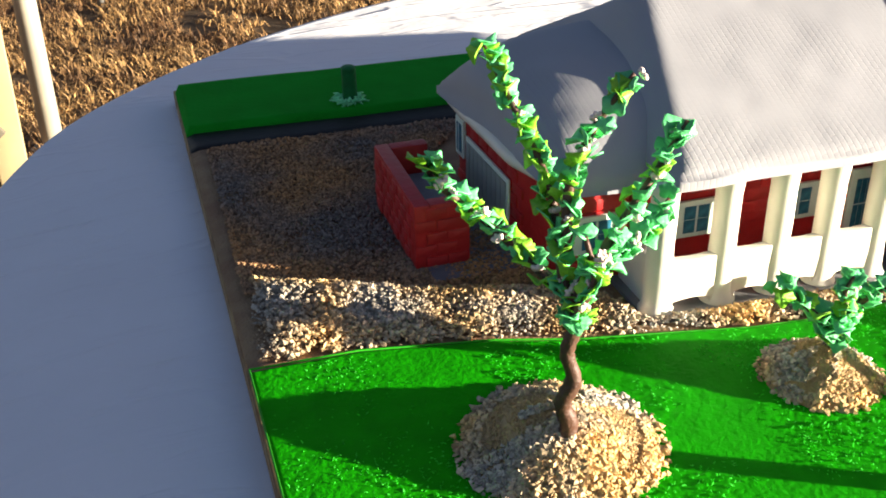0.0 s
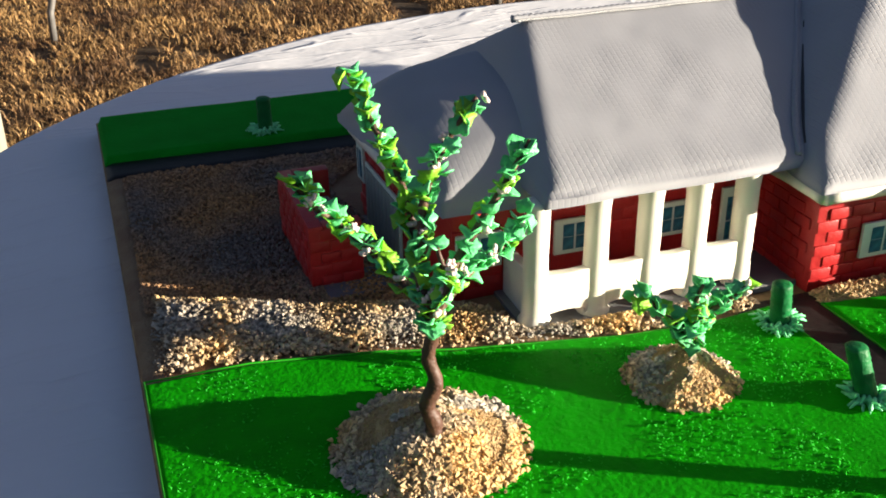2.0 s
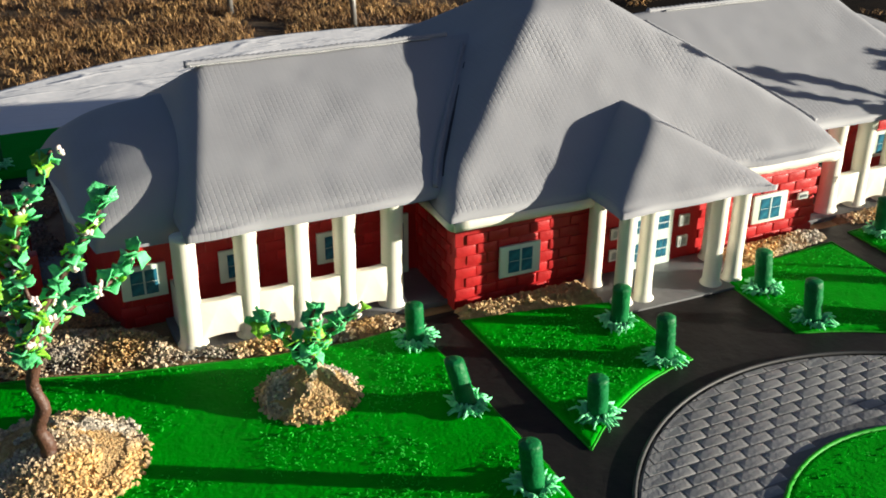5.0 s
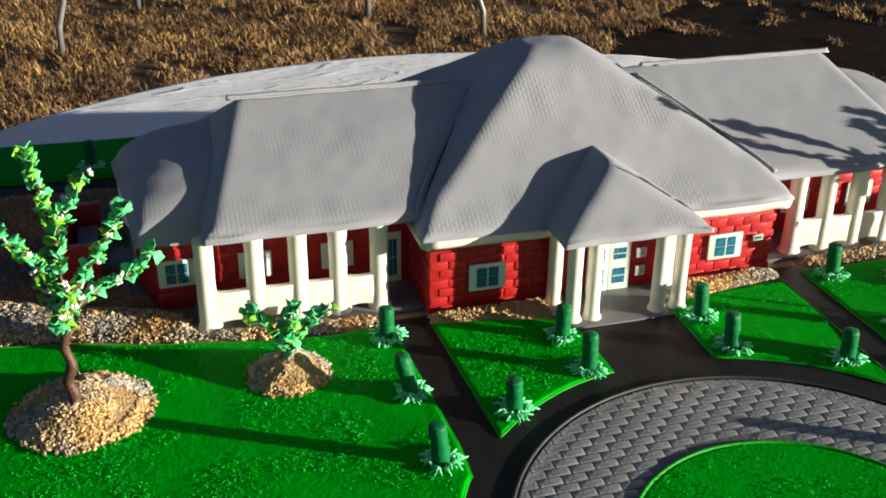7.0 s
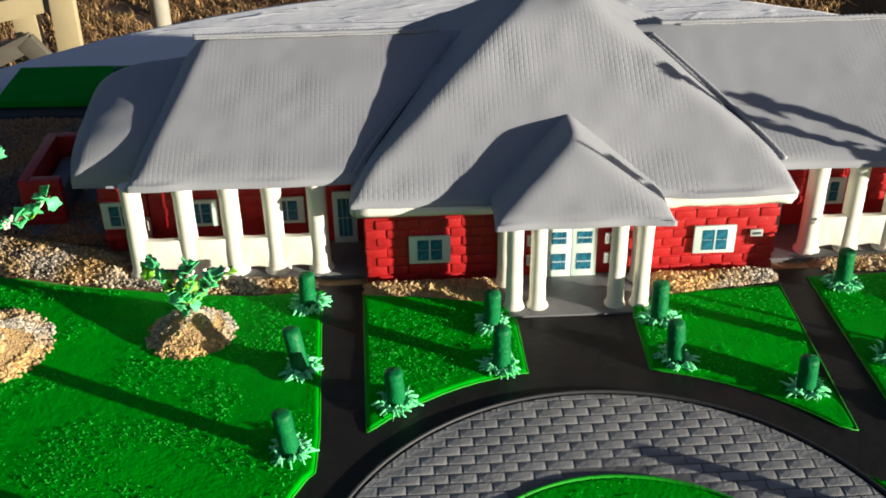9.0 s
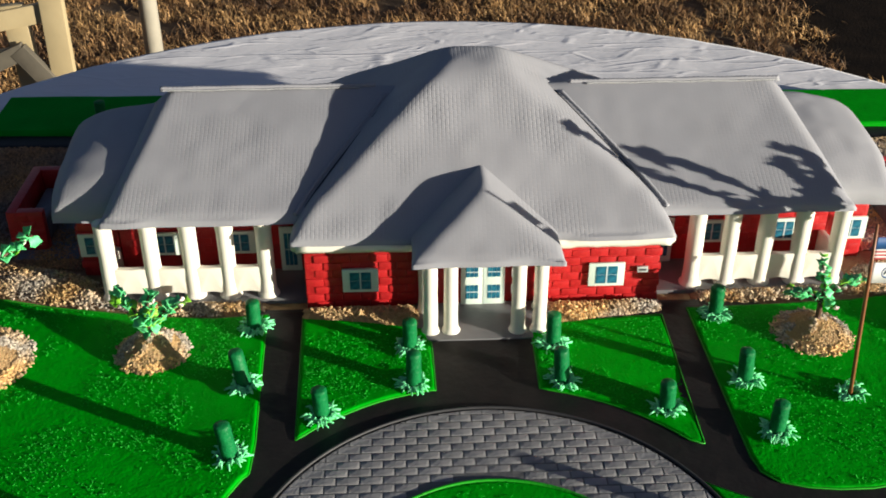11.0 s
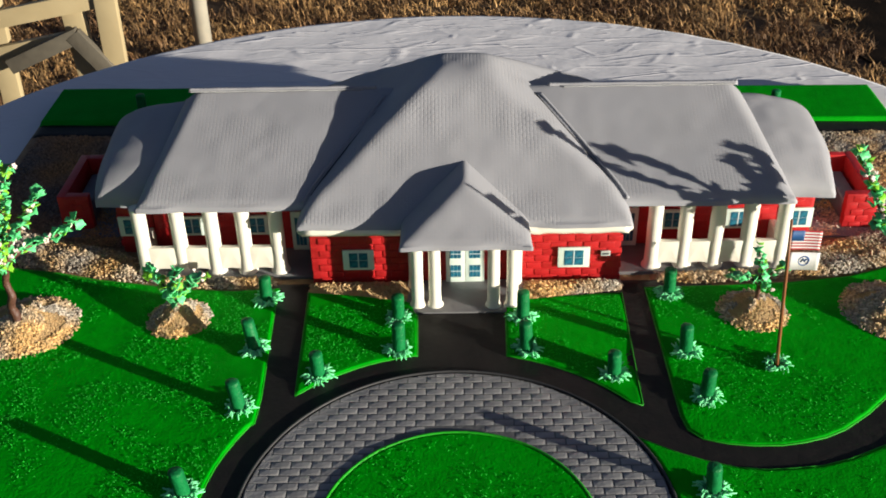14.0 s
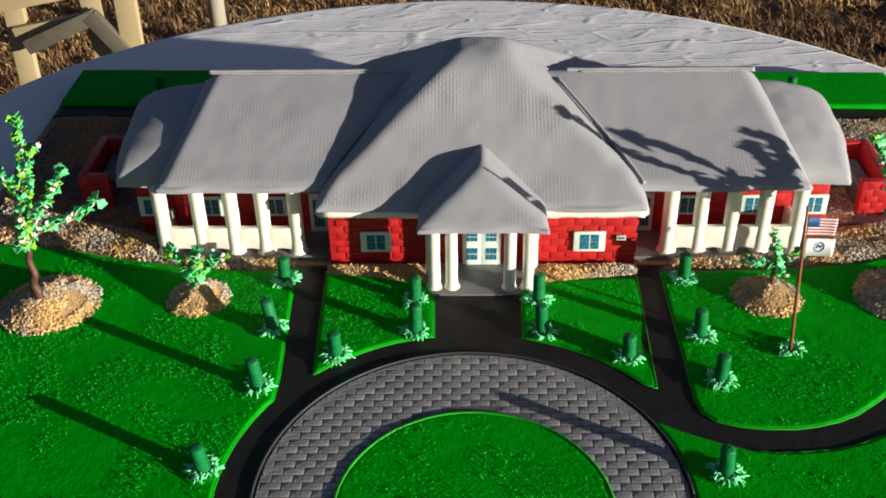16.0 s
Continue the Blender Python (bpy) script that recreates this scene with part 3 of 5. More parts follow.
# ---- brown beds with crumbs ----
bed_left = [(-BX + 0.02, 0.55), (-7.2, 0.3), (-4.9, -0.25), (-3.2, -0.3), (-3.2, 0.35), (-5.6, 0.6), (-5.6, 5.72), (-BX + 0.02, 5.82)]
bed_right = [(-x, y - 0.02 * (x < -8)) for x, y in bed_left[:-2]] + [(5.6, 5.45), (BX - 0.02, 5.42)]
for outline, seed in ((bed_left, 51), (bed_right[::-1], 52)):
    solo("gravel_bed", sheet("gravel_bed", outline, 0.035, SOIL, 0.12, 0.03, 0.0, 0.04, seed), 0, 0, 0,
         "brown icing bed that holds the crumb gravel", "gravel bed", kind="structure")


back_left = [(-9.25, 1.9), (-7.6, 1.35), (-5.75, 1.2), (-6.3, 1.2), (-6.7, 4.4), (-5.7, 5.6), (-9.2, 5.7)]
front_left = [(-9.28, 0.70), (-8.4, 0.66), (-7.2, 0.46), (-6.44, 0.22), (-4.88, -0.10), (-4.0, -0.17), (-3.28, -0.12), (-3.28, 0.18), (-5.7, 0.30), (-5.9, 0.85), (-6.4, 1.15), (-7.6, 1.55), (-9.2, 2.3)]
for flip in (1, -1):
    x, y, rs = scatter(back_left, 46000, 61 + flip)
    keep = rs.uniform(0, 1, len(x)) < 0.25 + 0.8 * value_noise(x * 2, y * 2, 8)
    x, y = x[keep], y[keep]
    y = y - (0.3 * (y - 1.2) / 4.5 if flip < 0 else 0)
    z = 0.045 + 0.035 * value_noise(x * 3, y * 3, 9)
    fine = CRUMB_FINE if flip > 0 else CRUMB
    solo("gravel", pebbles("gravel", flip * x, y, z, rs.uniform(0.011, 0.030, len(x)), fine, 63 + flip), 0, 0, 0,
         "fine grey and tan crumb gravel spread beside the house", "gravel", kind="stuff")
    x, y, rs = scatter(front_left, 60000, 71 + flip)
    thick = np.clip(nearest_edge(front_left, x, y)[0] / 0.2, 0.15, 1)
    keep = rs.uniform(0, 1, len(x)) < thick * (0.55 + 0.45 * (x > -8.6))
    x, y, thick = x[keep], y[keep], thick[keep]
    if flip < 0:                        # on this side the gravel reaches down to the curved lawn
        y = y - 0.22 * np.clip((-x - 5.0) / 1.4, 0, 1) * (1 - 0.8 * np.clip((-x - 7.2) / 1.6, 0, 1)) * np.clip((1.6 - y) / 0.8, 0, 1)
    z = 0.05 + thick * (0.10 * rs.uniform(0, 1, len(x)) + 0.05 * value_noise(x * 4, y * 4, 12))
    solo("gravel", pebbles("gravel", flip * x, y, z, rs.uniform(0.014, 0.038, len(x)) * np.where(value_noise(x * 1.6, y * 2.2, 15) > 0.55, 0.62, 1.0), CRUMB, 73 + flip), 0, 0, 0,
         "coarse grey and golden crumb gravel heaped along the lawn", "gravel", kind="stuff")
    strip = [(-2.66, -0.31), (-1.8, -0.43), (-0.98, -0.60), (-0.98, -0.05), (-2.66, -0.05)]
    x, y, rs = scatter(strip, 4500, 81 + flip)
    z = 0.05 + 0.12 * rs.uniform(0, 1, len(x)) * np.clip(nearest_edge(strip, x, y)[0] / 0.12, 0.2, 1)
    solo("gravel", pebbles("gravel", flip * x, y, z, rs.uniform(0.018, 0.042, len(x)), SAND if flip > 0 else CRUMB, 83 + flip), 0, 0, 0,
         "golden crumb gravel banked against the front wall", "gravel", kind="stuff")


def mound(x, y, radius, height, seed, label, bare=0.60):
    """A heap of crumbs: a sandy core and loose crumbs over it."""
    base = thing("gravel_mound", x, y, 0.07, label, "gravel mound", "tree mounds")
    prof = [(radius * k, height * (1 - k ** 1.25) + 0.0) for k in (1.0, 0.85, 0.7, 0.55, 0.4, 0.25, 0.1)]
    part("sand_core", Shape().lathe(prof, 36, wobble=0.04, seed=seed).mesh("sand_core", SAND, True), base, "sandy tan core")
    rs = np.random.RandomState(seed)
    n = int(10500 * radius * radius)
    k = np.sqrt(rs.uniform(0, 1.25, n))
    a = rs.uniform(0, 6.283, n)
    keep = (rs.uniform(0, 1, n) < np.clip((1.12 - k) * 5, 0.12, 1)) & ~((value_noise(k * 3 + np.cos(a) * 2, np.sin(a) * 2 + 5, seed) > bare) & (k < 0.82))
    k, a = k[keep], a[keep]
    z = height * (1 - np.clip(k, 0, 1) ** 1.25) + 0.015
    ob = part("gravel_cover", pebbles("gravel_cover", k * radius * np.cos(a), k * radius * np.sin(a), z, rs.uniform(0.014, 0.042, len(k)), CRUMB, seed + 1), base, "loose grey and cream crumbs")
    ob["kind"] = "stuff"
    k, a = np.sqrt(rs.uniform(0, 1.0, n)), rs.uniform(0, 6.283, n)
    ob = part("sand_cover", pebbles("sand_cover", k * radius * np.cos(a), k * radius * np.sin(a), height * (1 - k ** 1.25) + 0.004, rs.uniform(0.008, 0.02, n), SAND, seed + 2), base, "fine tan sandy grains")
    ob["kind"] = "stuff"
    return base


mound(-7.20, -1.17, 0.77, 0.37, 301, "large heap of grey and tan crumbs round the tree", 0.54)
mound(-4.74, -1.02, 0.49, 0.34, 302, "small heap of grey and tan crumbs round the bush", 0.50)
mound(4.70, -1.0, 0.54, 0.26, 303, "small heap of tan sand and crumbs round the flowering bush", 0.36)
mound(6.98, -1.02, 0.76, 0.32, 304, "heap of grey crumbs round a tree in shade")

# ---- house ----
house = thing("model_house", 0, 0, 0.0, "red brick sugar-paste model house with grey roofs, cream columns", "model house")


def soft_min(a, b, k=0.10):
    h = np.clip(0.5 + 0.5 * (b - a) / k, 0, 1)
    return b * (1 - h) + a * h - k * h * (1 - h)


def roof_mesh(name, outline, height, base, thick, cell=0.07, sag=0.05, seed=1, roll=0.16, surface=ROOF):
    """A soft draped roof over a four-cornered outline: height(x, y) above the eave, with a rounded rim and a flat underside."""
    (xa, ya), (xb, yb), (xc, yc), (xd, yd) = outline
    nu, nv = int(max(abs(xb - xa), abs(xc - xd)) / cell), int(max(abs(yd - ya), abs(yc - yb)) / cell)
    ease = lambda k: 0.5 - 0.5 * np.cos(np.pi * k)
    u, w = np.meshgrid(0.8 * np.linspace(0, 1, nu) + 0.2 * ease(np.linspace(0, 1, nu)), 0.8 * np.linspace(0, 1, nv) + 0.2 * ease(np.linspace(0, 1, nv)))
    x = (xa * (1 - u) + xb * u) * (1 - w) + (xd * (1 - u) + xc * u) * w
    y = (ya * (1 - u) + yb * u) * (1 - w) + (yd * (1 - u) + yc * u) * w
    # rounded corners and a slightly wavy rim
    rim = np.maximum(np.abs(2 * u - 1), np.abs(2 * w - 1))
    x = x + 0.03 * (value_noise(x * 1.7, y * 1.7, seed) - 0.5) * 2 * rim
    y = y + 0.04 * (value_noise(x * 1.9 + 5, y * 1.9, seed) - 0.5) * 2 * rim
    d = nearest_edge(list(outline), x, y)[0]
    k = np.clip(d / roll, 0, 1)
    z = base + thick * np.sqrt(np.clip(1 - (1 - k) ** 2, 0, 1)) + np.maximum(height(x, y), 0)
    z = z + sag * (value_noise(x * 1.1, y * 1.1, seed + 3) - 0.5) * np.clip(d / 0.5, 0, 1) + 0.3 * sag * (value_noise(x * 4, y * 4, seed + 4) - 0.5) * k
    s = Shape()
    idx = np.arange(nu * nv).reshape(nv, nu)
    faces = np.stack([idx[:-1, :-1], idx[:-1, 1:], idx[1:, 1:], idx[1:, :-1]], -1).reshape(-1, 4)
    s.add(np.stack([x, y, z], -1).reshape(-1, 3).tolist(), faces.tolist())
    ring = list(idx[0]) + list(idx[1:, -1]) + list(idx[-1, -2::-1]) + list(idx[-2:0:-1, 0])
    low = [(s.v[i][0], s.v[i][1], base - 0.03) for i in ring]
    b0 = len(s.v)
    s.v += low
    n = len(ring)
    s.f += [(ring[i], b0 + i, b0 + (i + 1) % n, ring[(i + 1) % n]) for i in range(n)]
    s.f.append(tuple(b0 + i for i in range(n)))
    return s.mesh(name, surface, True)


def center_height(x, y):
    h = soft_min(soft_min(soft_min((y + 0.22) * 0.68, 1.66, 0.22), (5.4 - y) * 0.72, 0.12), (2.80 - np.abs(x)) * 0.65 + 0.16 * (1 - np.exp(-np.maximum(2.80 - np.abs(x), 0) / 0.16)), 0.14)
    return h * (1 - 0.2 * np.exp(-h / 0.35)) - 0.015


def porch_height(x, y):
    h = soft_min((y + 0.90) * 0.62, (1.07 - np.abs(x)) * 0.60, 0.12)
    return h * (1 - 0.25 * np.exp(-h / 0.2))


part("roof", roof_mesh("center_roof", [(-2.78, -0.20), (2.78, -0.20), (2.78, 5.4), (-2.78, 5.4)], center_height, 1.275, 0.06, 0.06, 0.06, 5), house, "tall hipped grey roof over the middle block")
part("roof", roof_mesh("porch_roof", [(-1.07, -0.90), (1.07, -0.90), (1.04, 1.3), (-1.04, 1.3)], porch_height, 1.31, 0.06, 0.05, 0.03, 7, 0.13), house, "small hipped grey roof over the entrance porch")
for s in (-1, 1):
    def wing_height(x, y):
        h = soft_min(soft_min((y - 0.26) * 0.445, (4.6 - y) * 0.535, 0.06), (5.58 - np.abs(x)) * 1.55, 0.32)
        return h - 0.02

    def end_height(x, y):               # a soft dome that drops steeply at its outer end
        rise = soft_min(0.78 * (1 - np.exp(-np.maximum(y - 0.74, 0) / 0.72)), (3.86 - y) * 1.3, 0.4)
        q = np.clip((np.abs(x) - 4.95) / 1.75, 0, 1)
        return np.maximum(rise, 0) * np.sqrt(1 - q ** 2.2)

    a, b = (-5.58, -1.0) if s < 0 else (1.0, 5.58)
    part("roof", roof_mesh("wing_roof", [(a, 0.26), (b, 0.26), (b, 4.6), (a, 4.6)], wing_height, 1.385, 0.095, 0.06, 0.035, 9 + s, 0.16, ROOF_SMOOTH), house, "long grey roof over a side wing")
    e0, e1 = (-6.40, -5.0) if s < 0 else (5.0, 6.40)
    f0, f1 = (-6.68, -5.0) if s < 0 else (5.0, 6.68)
    part("roof", roof_mesh("end_roof", [(e0, 0.78), (e1, 0.78), (f1, 3.8), (f0, 3.8)], end_height, 1.19, 0.14, 0.06, 0.07, 19 + s, 0.2, ROOF_SMOOTH), house, "low rounded grey roof over an end block")
    # pressed seams along the ridge and the valley
    rope = lambda n, r: [r * (1.0 if i % 2 else 0.72) for i in range(n)]
    part("ridge_seam", Shape().tube([(s * k, 2.63, 2.512 + 0.003 * math.sin(9 * k)) for k in np.linspace(1.55, 4.95, 90)], rope(90, 0.046), 6).mesh("ridge_seam", ROOF, True), house, "grey roped seam along the ridge")
    # thin pale tube that paints the highlight in front of the rope
    part("ridge_highlight", Shape().tube([(s * k, 2.565, 2.505 + 0.004 * math.sin(7 * k)) for k in np.linspace(1.8, 4.95, 60)], 0.014, 6).mesh("ridge_highlight", HIGHLIGHT, True), house, "thin pale lip that draws the highlight before the ridge seam")
    seam, groove = [], []
    for y in np.linspace(2.45, 0.32, 60):
        xs = np.linspace(0.9, 2.9, 400)
        gap = 1.33 + center_height(xs, np.full(400, y)) - (1.48 + np.maximum(wing_height(xs, np.full(400, y)), -0.3))
        k = int(np.nonzero(gap > 0)[0].max())
        seam.append((s * (xs[k] + 0.09), y, 1.475 + float(wing_height(np.abs(xs[k] + 0.09), y))))
        groove.append((s * (xs[k] - 0.01), y, 1.325 + float(center_height(xs[k] - 0.01, y))))
    part("valley_seam", Shape().tube(seam, rope(60, 0.040), 6).mesh("valley_seam", ROOF, True), house, "pinched seam beside the valley of two roofs")
    part("valley_gap", Shape().tube(groove[::4], 0.017, 6).mesh("valley_gap", JOINT, True), house, "dark thin gap where two roofs meet")

# walls
WALL_TOP = 1.22
part("wall", Shape().box(-2.63, 2.63, 0.02, 5.1, 0.0, WALL_TOP).mesh("wall", RED, bevel=0.03), house, "red brick wall of the middle block")
for s in (-1, 1):
    part("wall", Shape().box(*sorted((s * 2.64, s * 5.55)), 1.10, 4.3, 0.0, 1.42).mesh("wall", RED, bevel=0.02), house, "red wall set back behind the columns")
    end = [(s * 5.56, 1.10), (s * 6.18, 1.10), (s * 6.42, 1.80), (s * 6.48, 3.65), (s * 5.56, 3.65)]
    part("wall", Shape().prism(end if s > 0 else end[::-1], 0.0, 1.24).mesh("wall", RED, bevel=0.04), house, "red brick wall of an end block")


def trim_mesh(points, r):
    return Shape().tube(points, r, 8).mesh("eave_trim", CREAM, True)


def wavy(p, q, n, amp, seed):
    rnd = random.Random(seed)
    return [(p[0] + (q[0] - p[0]) * i / n, p[1] + (q[1] - p[1]) * i / n, p[2] + (q[2] - p[2]) * i / n + rnd.uniform(-amp, amp)) for i in range(n + 1)]


part("eave_trim", trim_mesh(wavy((-2.72, -0.13, 1.19), (-0.95, -0.13, 1.18), 10, 0.008, 1), 0.085), house, "cream band under the eave")
part("eave_trim", trim_mesh(wavy((0.95, -0.13, 1.18), (2.72, -0.13, 1.18), 18, 0.014, 2), 0.085), house, "cream scalloped band under the eave")
for s in (-1, 1):
    part("eave_trim", trim_mesh(wavy((s * 2.72, -0.13, 1.19), (s * 2.72, 1.0, 1.19), 8, 0.008, 3), 0.08), house, "cream band under the eave")
    part("eave_trim", trim_mesh(wavy((s * 5.6, 1.0, 1.16), (s * 6.24, 1.04, 1.15), 6, 0.01, 4) + wavy((s * 6.32, 1.15, 1.15), (s * 6.46, 1.75, 1.14), 3, 0.01, 6) + wavy((s * 6.50, 1.85, 1.14), (s * 6.56, 3.6, 1.13), 8, 0.012, 5), 0.075), house, "cream band under the eave")

# bricks
brick = Shape().box(-0.131, 0.131, -0.03, 0.03, -0.063, 0.063).mesh("brick", RED, bevel=0.017)
small_brick = Shape().box(-0.108, 0.108, -0.03, 0.03, -0.061, 0.061).mesh("small_brick", RED, bevel=0.017)
rb = random.Random(7)
walls = [o for o in house.children if o.name.startswith("wall")]


def lay(parent, mesh, p, q, z0, z1, course, step, out, skip=()):
    """Courses of bricks along the wall from p to q, standing a little proud on its outer side."""
    way = Vector((q[0] - p[0], q[1] - p[1]))
    length, a = way.length, math.atan2(way.y, way.x)
    way.normalize()
    side = Vector((way.y, -way.x))
    row = 0
    z = z0 + course / 2
    while z + course / 2 <= z1 + 0.02:
        k = step / 2 if row % 2 else step
        while k < length - step * 0.3:
            at = Vector(p) + way * k + side * (out + rb.uniform(-0.006, 0.006))
            if not any(lo < k < hi and zl < z < zh for lo, hi, zl, zh in skip):
                part("brick", mesh, parent, at=(at.x, at.y, z + rb.uniform(-0.008, 0.008)), turn=(rb.uniform(-2, 2), rb.uniform(-2.5, 2.5), math.degrees(a)), scale=(rb.uniform(0.93, 1.04), 1, rb.uniform(0.92, 1.04)))
            k += step
        z += course
        row += 1


lay(walls[0], brick, (-2.63, 0.02), (2.63, 0.02), 0.02, 1.05, 0.135, 0.272, -0.012, skip=((1.75, 3.5, 0, 2),))
lay(walls[0], brick, (-2.63, 2.0), (-2.63, 0.02), 0.02, 1.05, 0.135, 0.272, -0.012)
lay(walls[0], brick, (2.63, 0.02), (2.63, 1.2), 0.02, 1.05, 0.135, 0.272, -0.012)
for wall, s in ((walls[2], -1), (walls[4], 1)):
    p, q = ((-6.22, 1.10), (-5.6, 1.10)) if s < 0 else ((5.6, 1.10), (6.22, 1.10))
    lay(wall, brick, p, q, 0.02, 1.05, 0.135, 0.272, -0.012)
    p, q = ((-6.48, 3.65), (-6.42, 1.8)) if s < 0 else ((6.42, 1.8), (6.48, 3.65))
    lay(wall, brick, p, q, 0.02, 1.05, 0.135, 0.272, -0.014)
for wall, s in ((walls[1], -1), (walls[3], 1)):
    p, q = ((-5.5, 1.10), (-3.1, 1.10)) if s < 0 else ((3.1, 1.10), (5.5, 1.10))
    lay(wall, brick, p, q, 0.4, 1.3, 0.135, 0.272, -0.020)


def window(x, y, z, w, h, turn=0.0, grid=(2, 2), label="pale mint window with dark blue panes", inset=0.38):
    """A printed window plate: mint surround, dark panes, pale glazing bars. x, y, z is the middle."""
    empty = new("window")
    empty.parent = house
    empty.matrix_basis = pose(x * U, y * U, z * U, 0, 0, turn)
    tagged(empty, label)
    part("frame", Shape().box(-w / 2, w / 2, -0.02, 0.02, -h / 2, h / 2).mesh("frame", MINT, bevel=0.01), empty)
    iw, ih = w * (1 - inset), h * (1 - inset * 0.65)
    cw, ch = iw / grid[0], ih / grid[1]
    for i in range(grid[0]):
        for j in range(grid[1]):
            cx, cz = -iw / 2 + cw * (i + 0.5), -ih / 2 + ch * (j + 0.5)
            part("pane", Shape().box(-cw / 2 + 0.008, cw / 2 - 0.008, -0.027, -0.021, -ch / 2 + 0.004, ch / 2 - 0.004).mesh("pane", GLASS), empty, at=(cx, 0, cz))
    part("glazing_bar", Shape().box(-0.011, 0.011, -0.032, -0.021, -ih / 2, ih / 2).mesh("glazing_bar", BAR), empty)
    return empty


window(-1.815, -0.03, 0.545, 0.53, 0.40)
window(1.845, -0.03, 0.545, 0.54, 0.40)
for s in (-1, 1):
    for cx in (4.86, 3.70):
        window(s * cx, 1.055, 0.60, 0.46, 0.40)
    window(s * 5.93, 1.06, 0.60, 0.50, 0.40)
    window(s * 6.50, 3.50, 0.72, 0.26, 0.46, turn=s * 88)


def door(x, y, z0, w, h, name="door", label="white double door leaf with small blue panes", turn=0.0, rows=2):
    leaf = new(name)
    leaf.parent = house
    leaf.matrix_basis = pose(x * U, y * U, z0 * U, 0, 0, turn)
    tagged(leaf, label)
    part("frame", Shape().box(-w / 2, w / 2, -0.02, 0.02, 0, h).mesh("frame", MINT, bevel=0.008), leaf)
    for j in range(rows):
        z = h * (0.30 if j == 0 else 0.74) if rows == 2 else h * 0.5
        ph = h * (0.30 if j == 0 else 0.22) if rows == 2 else h * 0.72
        for i in (-1, 0, 1):
            part("pane", Shape().box(i * w * 0.2 - w * 0.088, i * w * 0.2 + w * 0.088, -0.026, -0.021, z - ph / 2, z + ph / 2).mesh("pane", GLASS), leaf)
        part("glazing_bar", Shape().box(-w * 0.3, w * 0.3, -0.03, -0.021, z - 0.007, z + 0.007).mesh("glazing_bar", BAR), leaf)
    return leaf


door(-0.165, -0.03, 0.06, 0.325, 0.80)
door(0.165, -0.03, 0.06, 0.325, 0.80)
for s in (-1, 1):
    door(s * 2.93, 1.055, 0.06, 0.32, 0.80, label="glazed white side door in deep shade", rows=1)
    panel = part("garage_door", Shape().box(-0.62, 0.62, -0.03, 0.0, 0.0, 0.78).mesh("garage_door", MINT, bevel=0.01), house, "sage-grey ribbed loading door", at=(s * 6.465, 2.66, 0.04), turn=(0, 0, s * 88))
    for i in range(9):
        part("rib", Shape().box(-0.058, 0.058, -0.045, -0.03, 0.05, 0.73).mesh("rib", PANEL, bevel=0.006), panel, at=(-0.52 + 0.13 * i, 0, 0))


def plaque(x, z, w, h, label):
    p = part("plaque", Shape().box(-w / 2, w / 2, -0.018, 0.018, -h / 2, h / 2).mesh("plaque", PLAQUE, bevel=0.006), house, label, at=(x, -0.035, z))
    return p


sign = plaque(2.38, 0.62, 0.16, 0.095, "small white plaque with dark marks")
part("marks", Shape().box(-0.055, 0.055, -0.022, -0.018, -0.018, 0.018).mesh("marks", INK), sign)
for s in (-1, 1):
    for z in (0.62, 0.33):
        p = plaque(s * 0.50, z, 0.15, 0.15, "small grey framed notice by the door")
        part("marks", Shape().box(-0.045, 0.045, -0.022, -0.018, -0.045, 0.045).mesh("marks", PANEL), p)


def column(x, y, z0, z1, r, seed, label="slightly crooked cream column"):
    h = z1 - z0
    prof = [(r * 1.32, 0.0), (r * 1.30, 0.035), (r * 1.12, 0.06), (r, 0.12)] + [(r * (1 - 0.03 * math.sin(3 * k)), h * k) for k in (0.25, 0.4, 0.55, 0.7, 0.85)] + [(r * 1.04, h - 0.04), (r * 1.05, h)]
    part("column", Shape().lathe(prof, 18, wobble=0.035, seed=seed).mesh("column", CREAM, True), house, label, at=(x, y, z0))


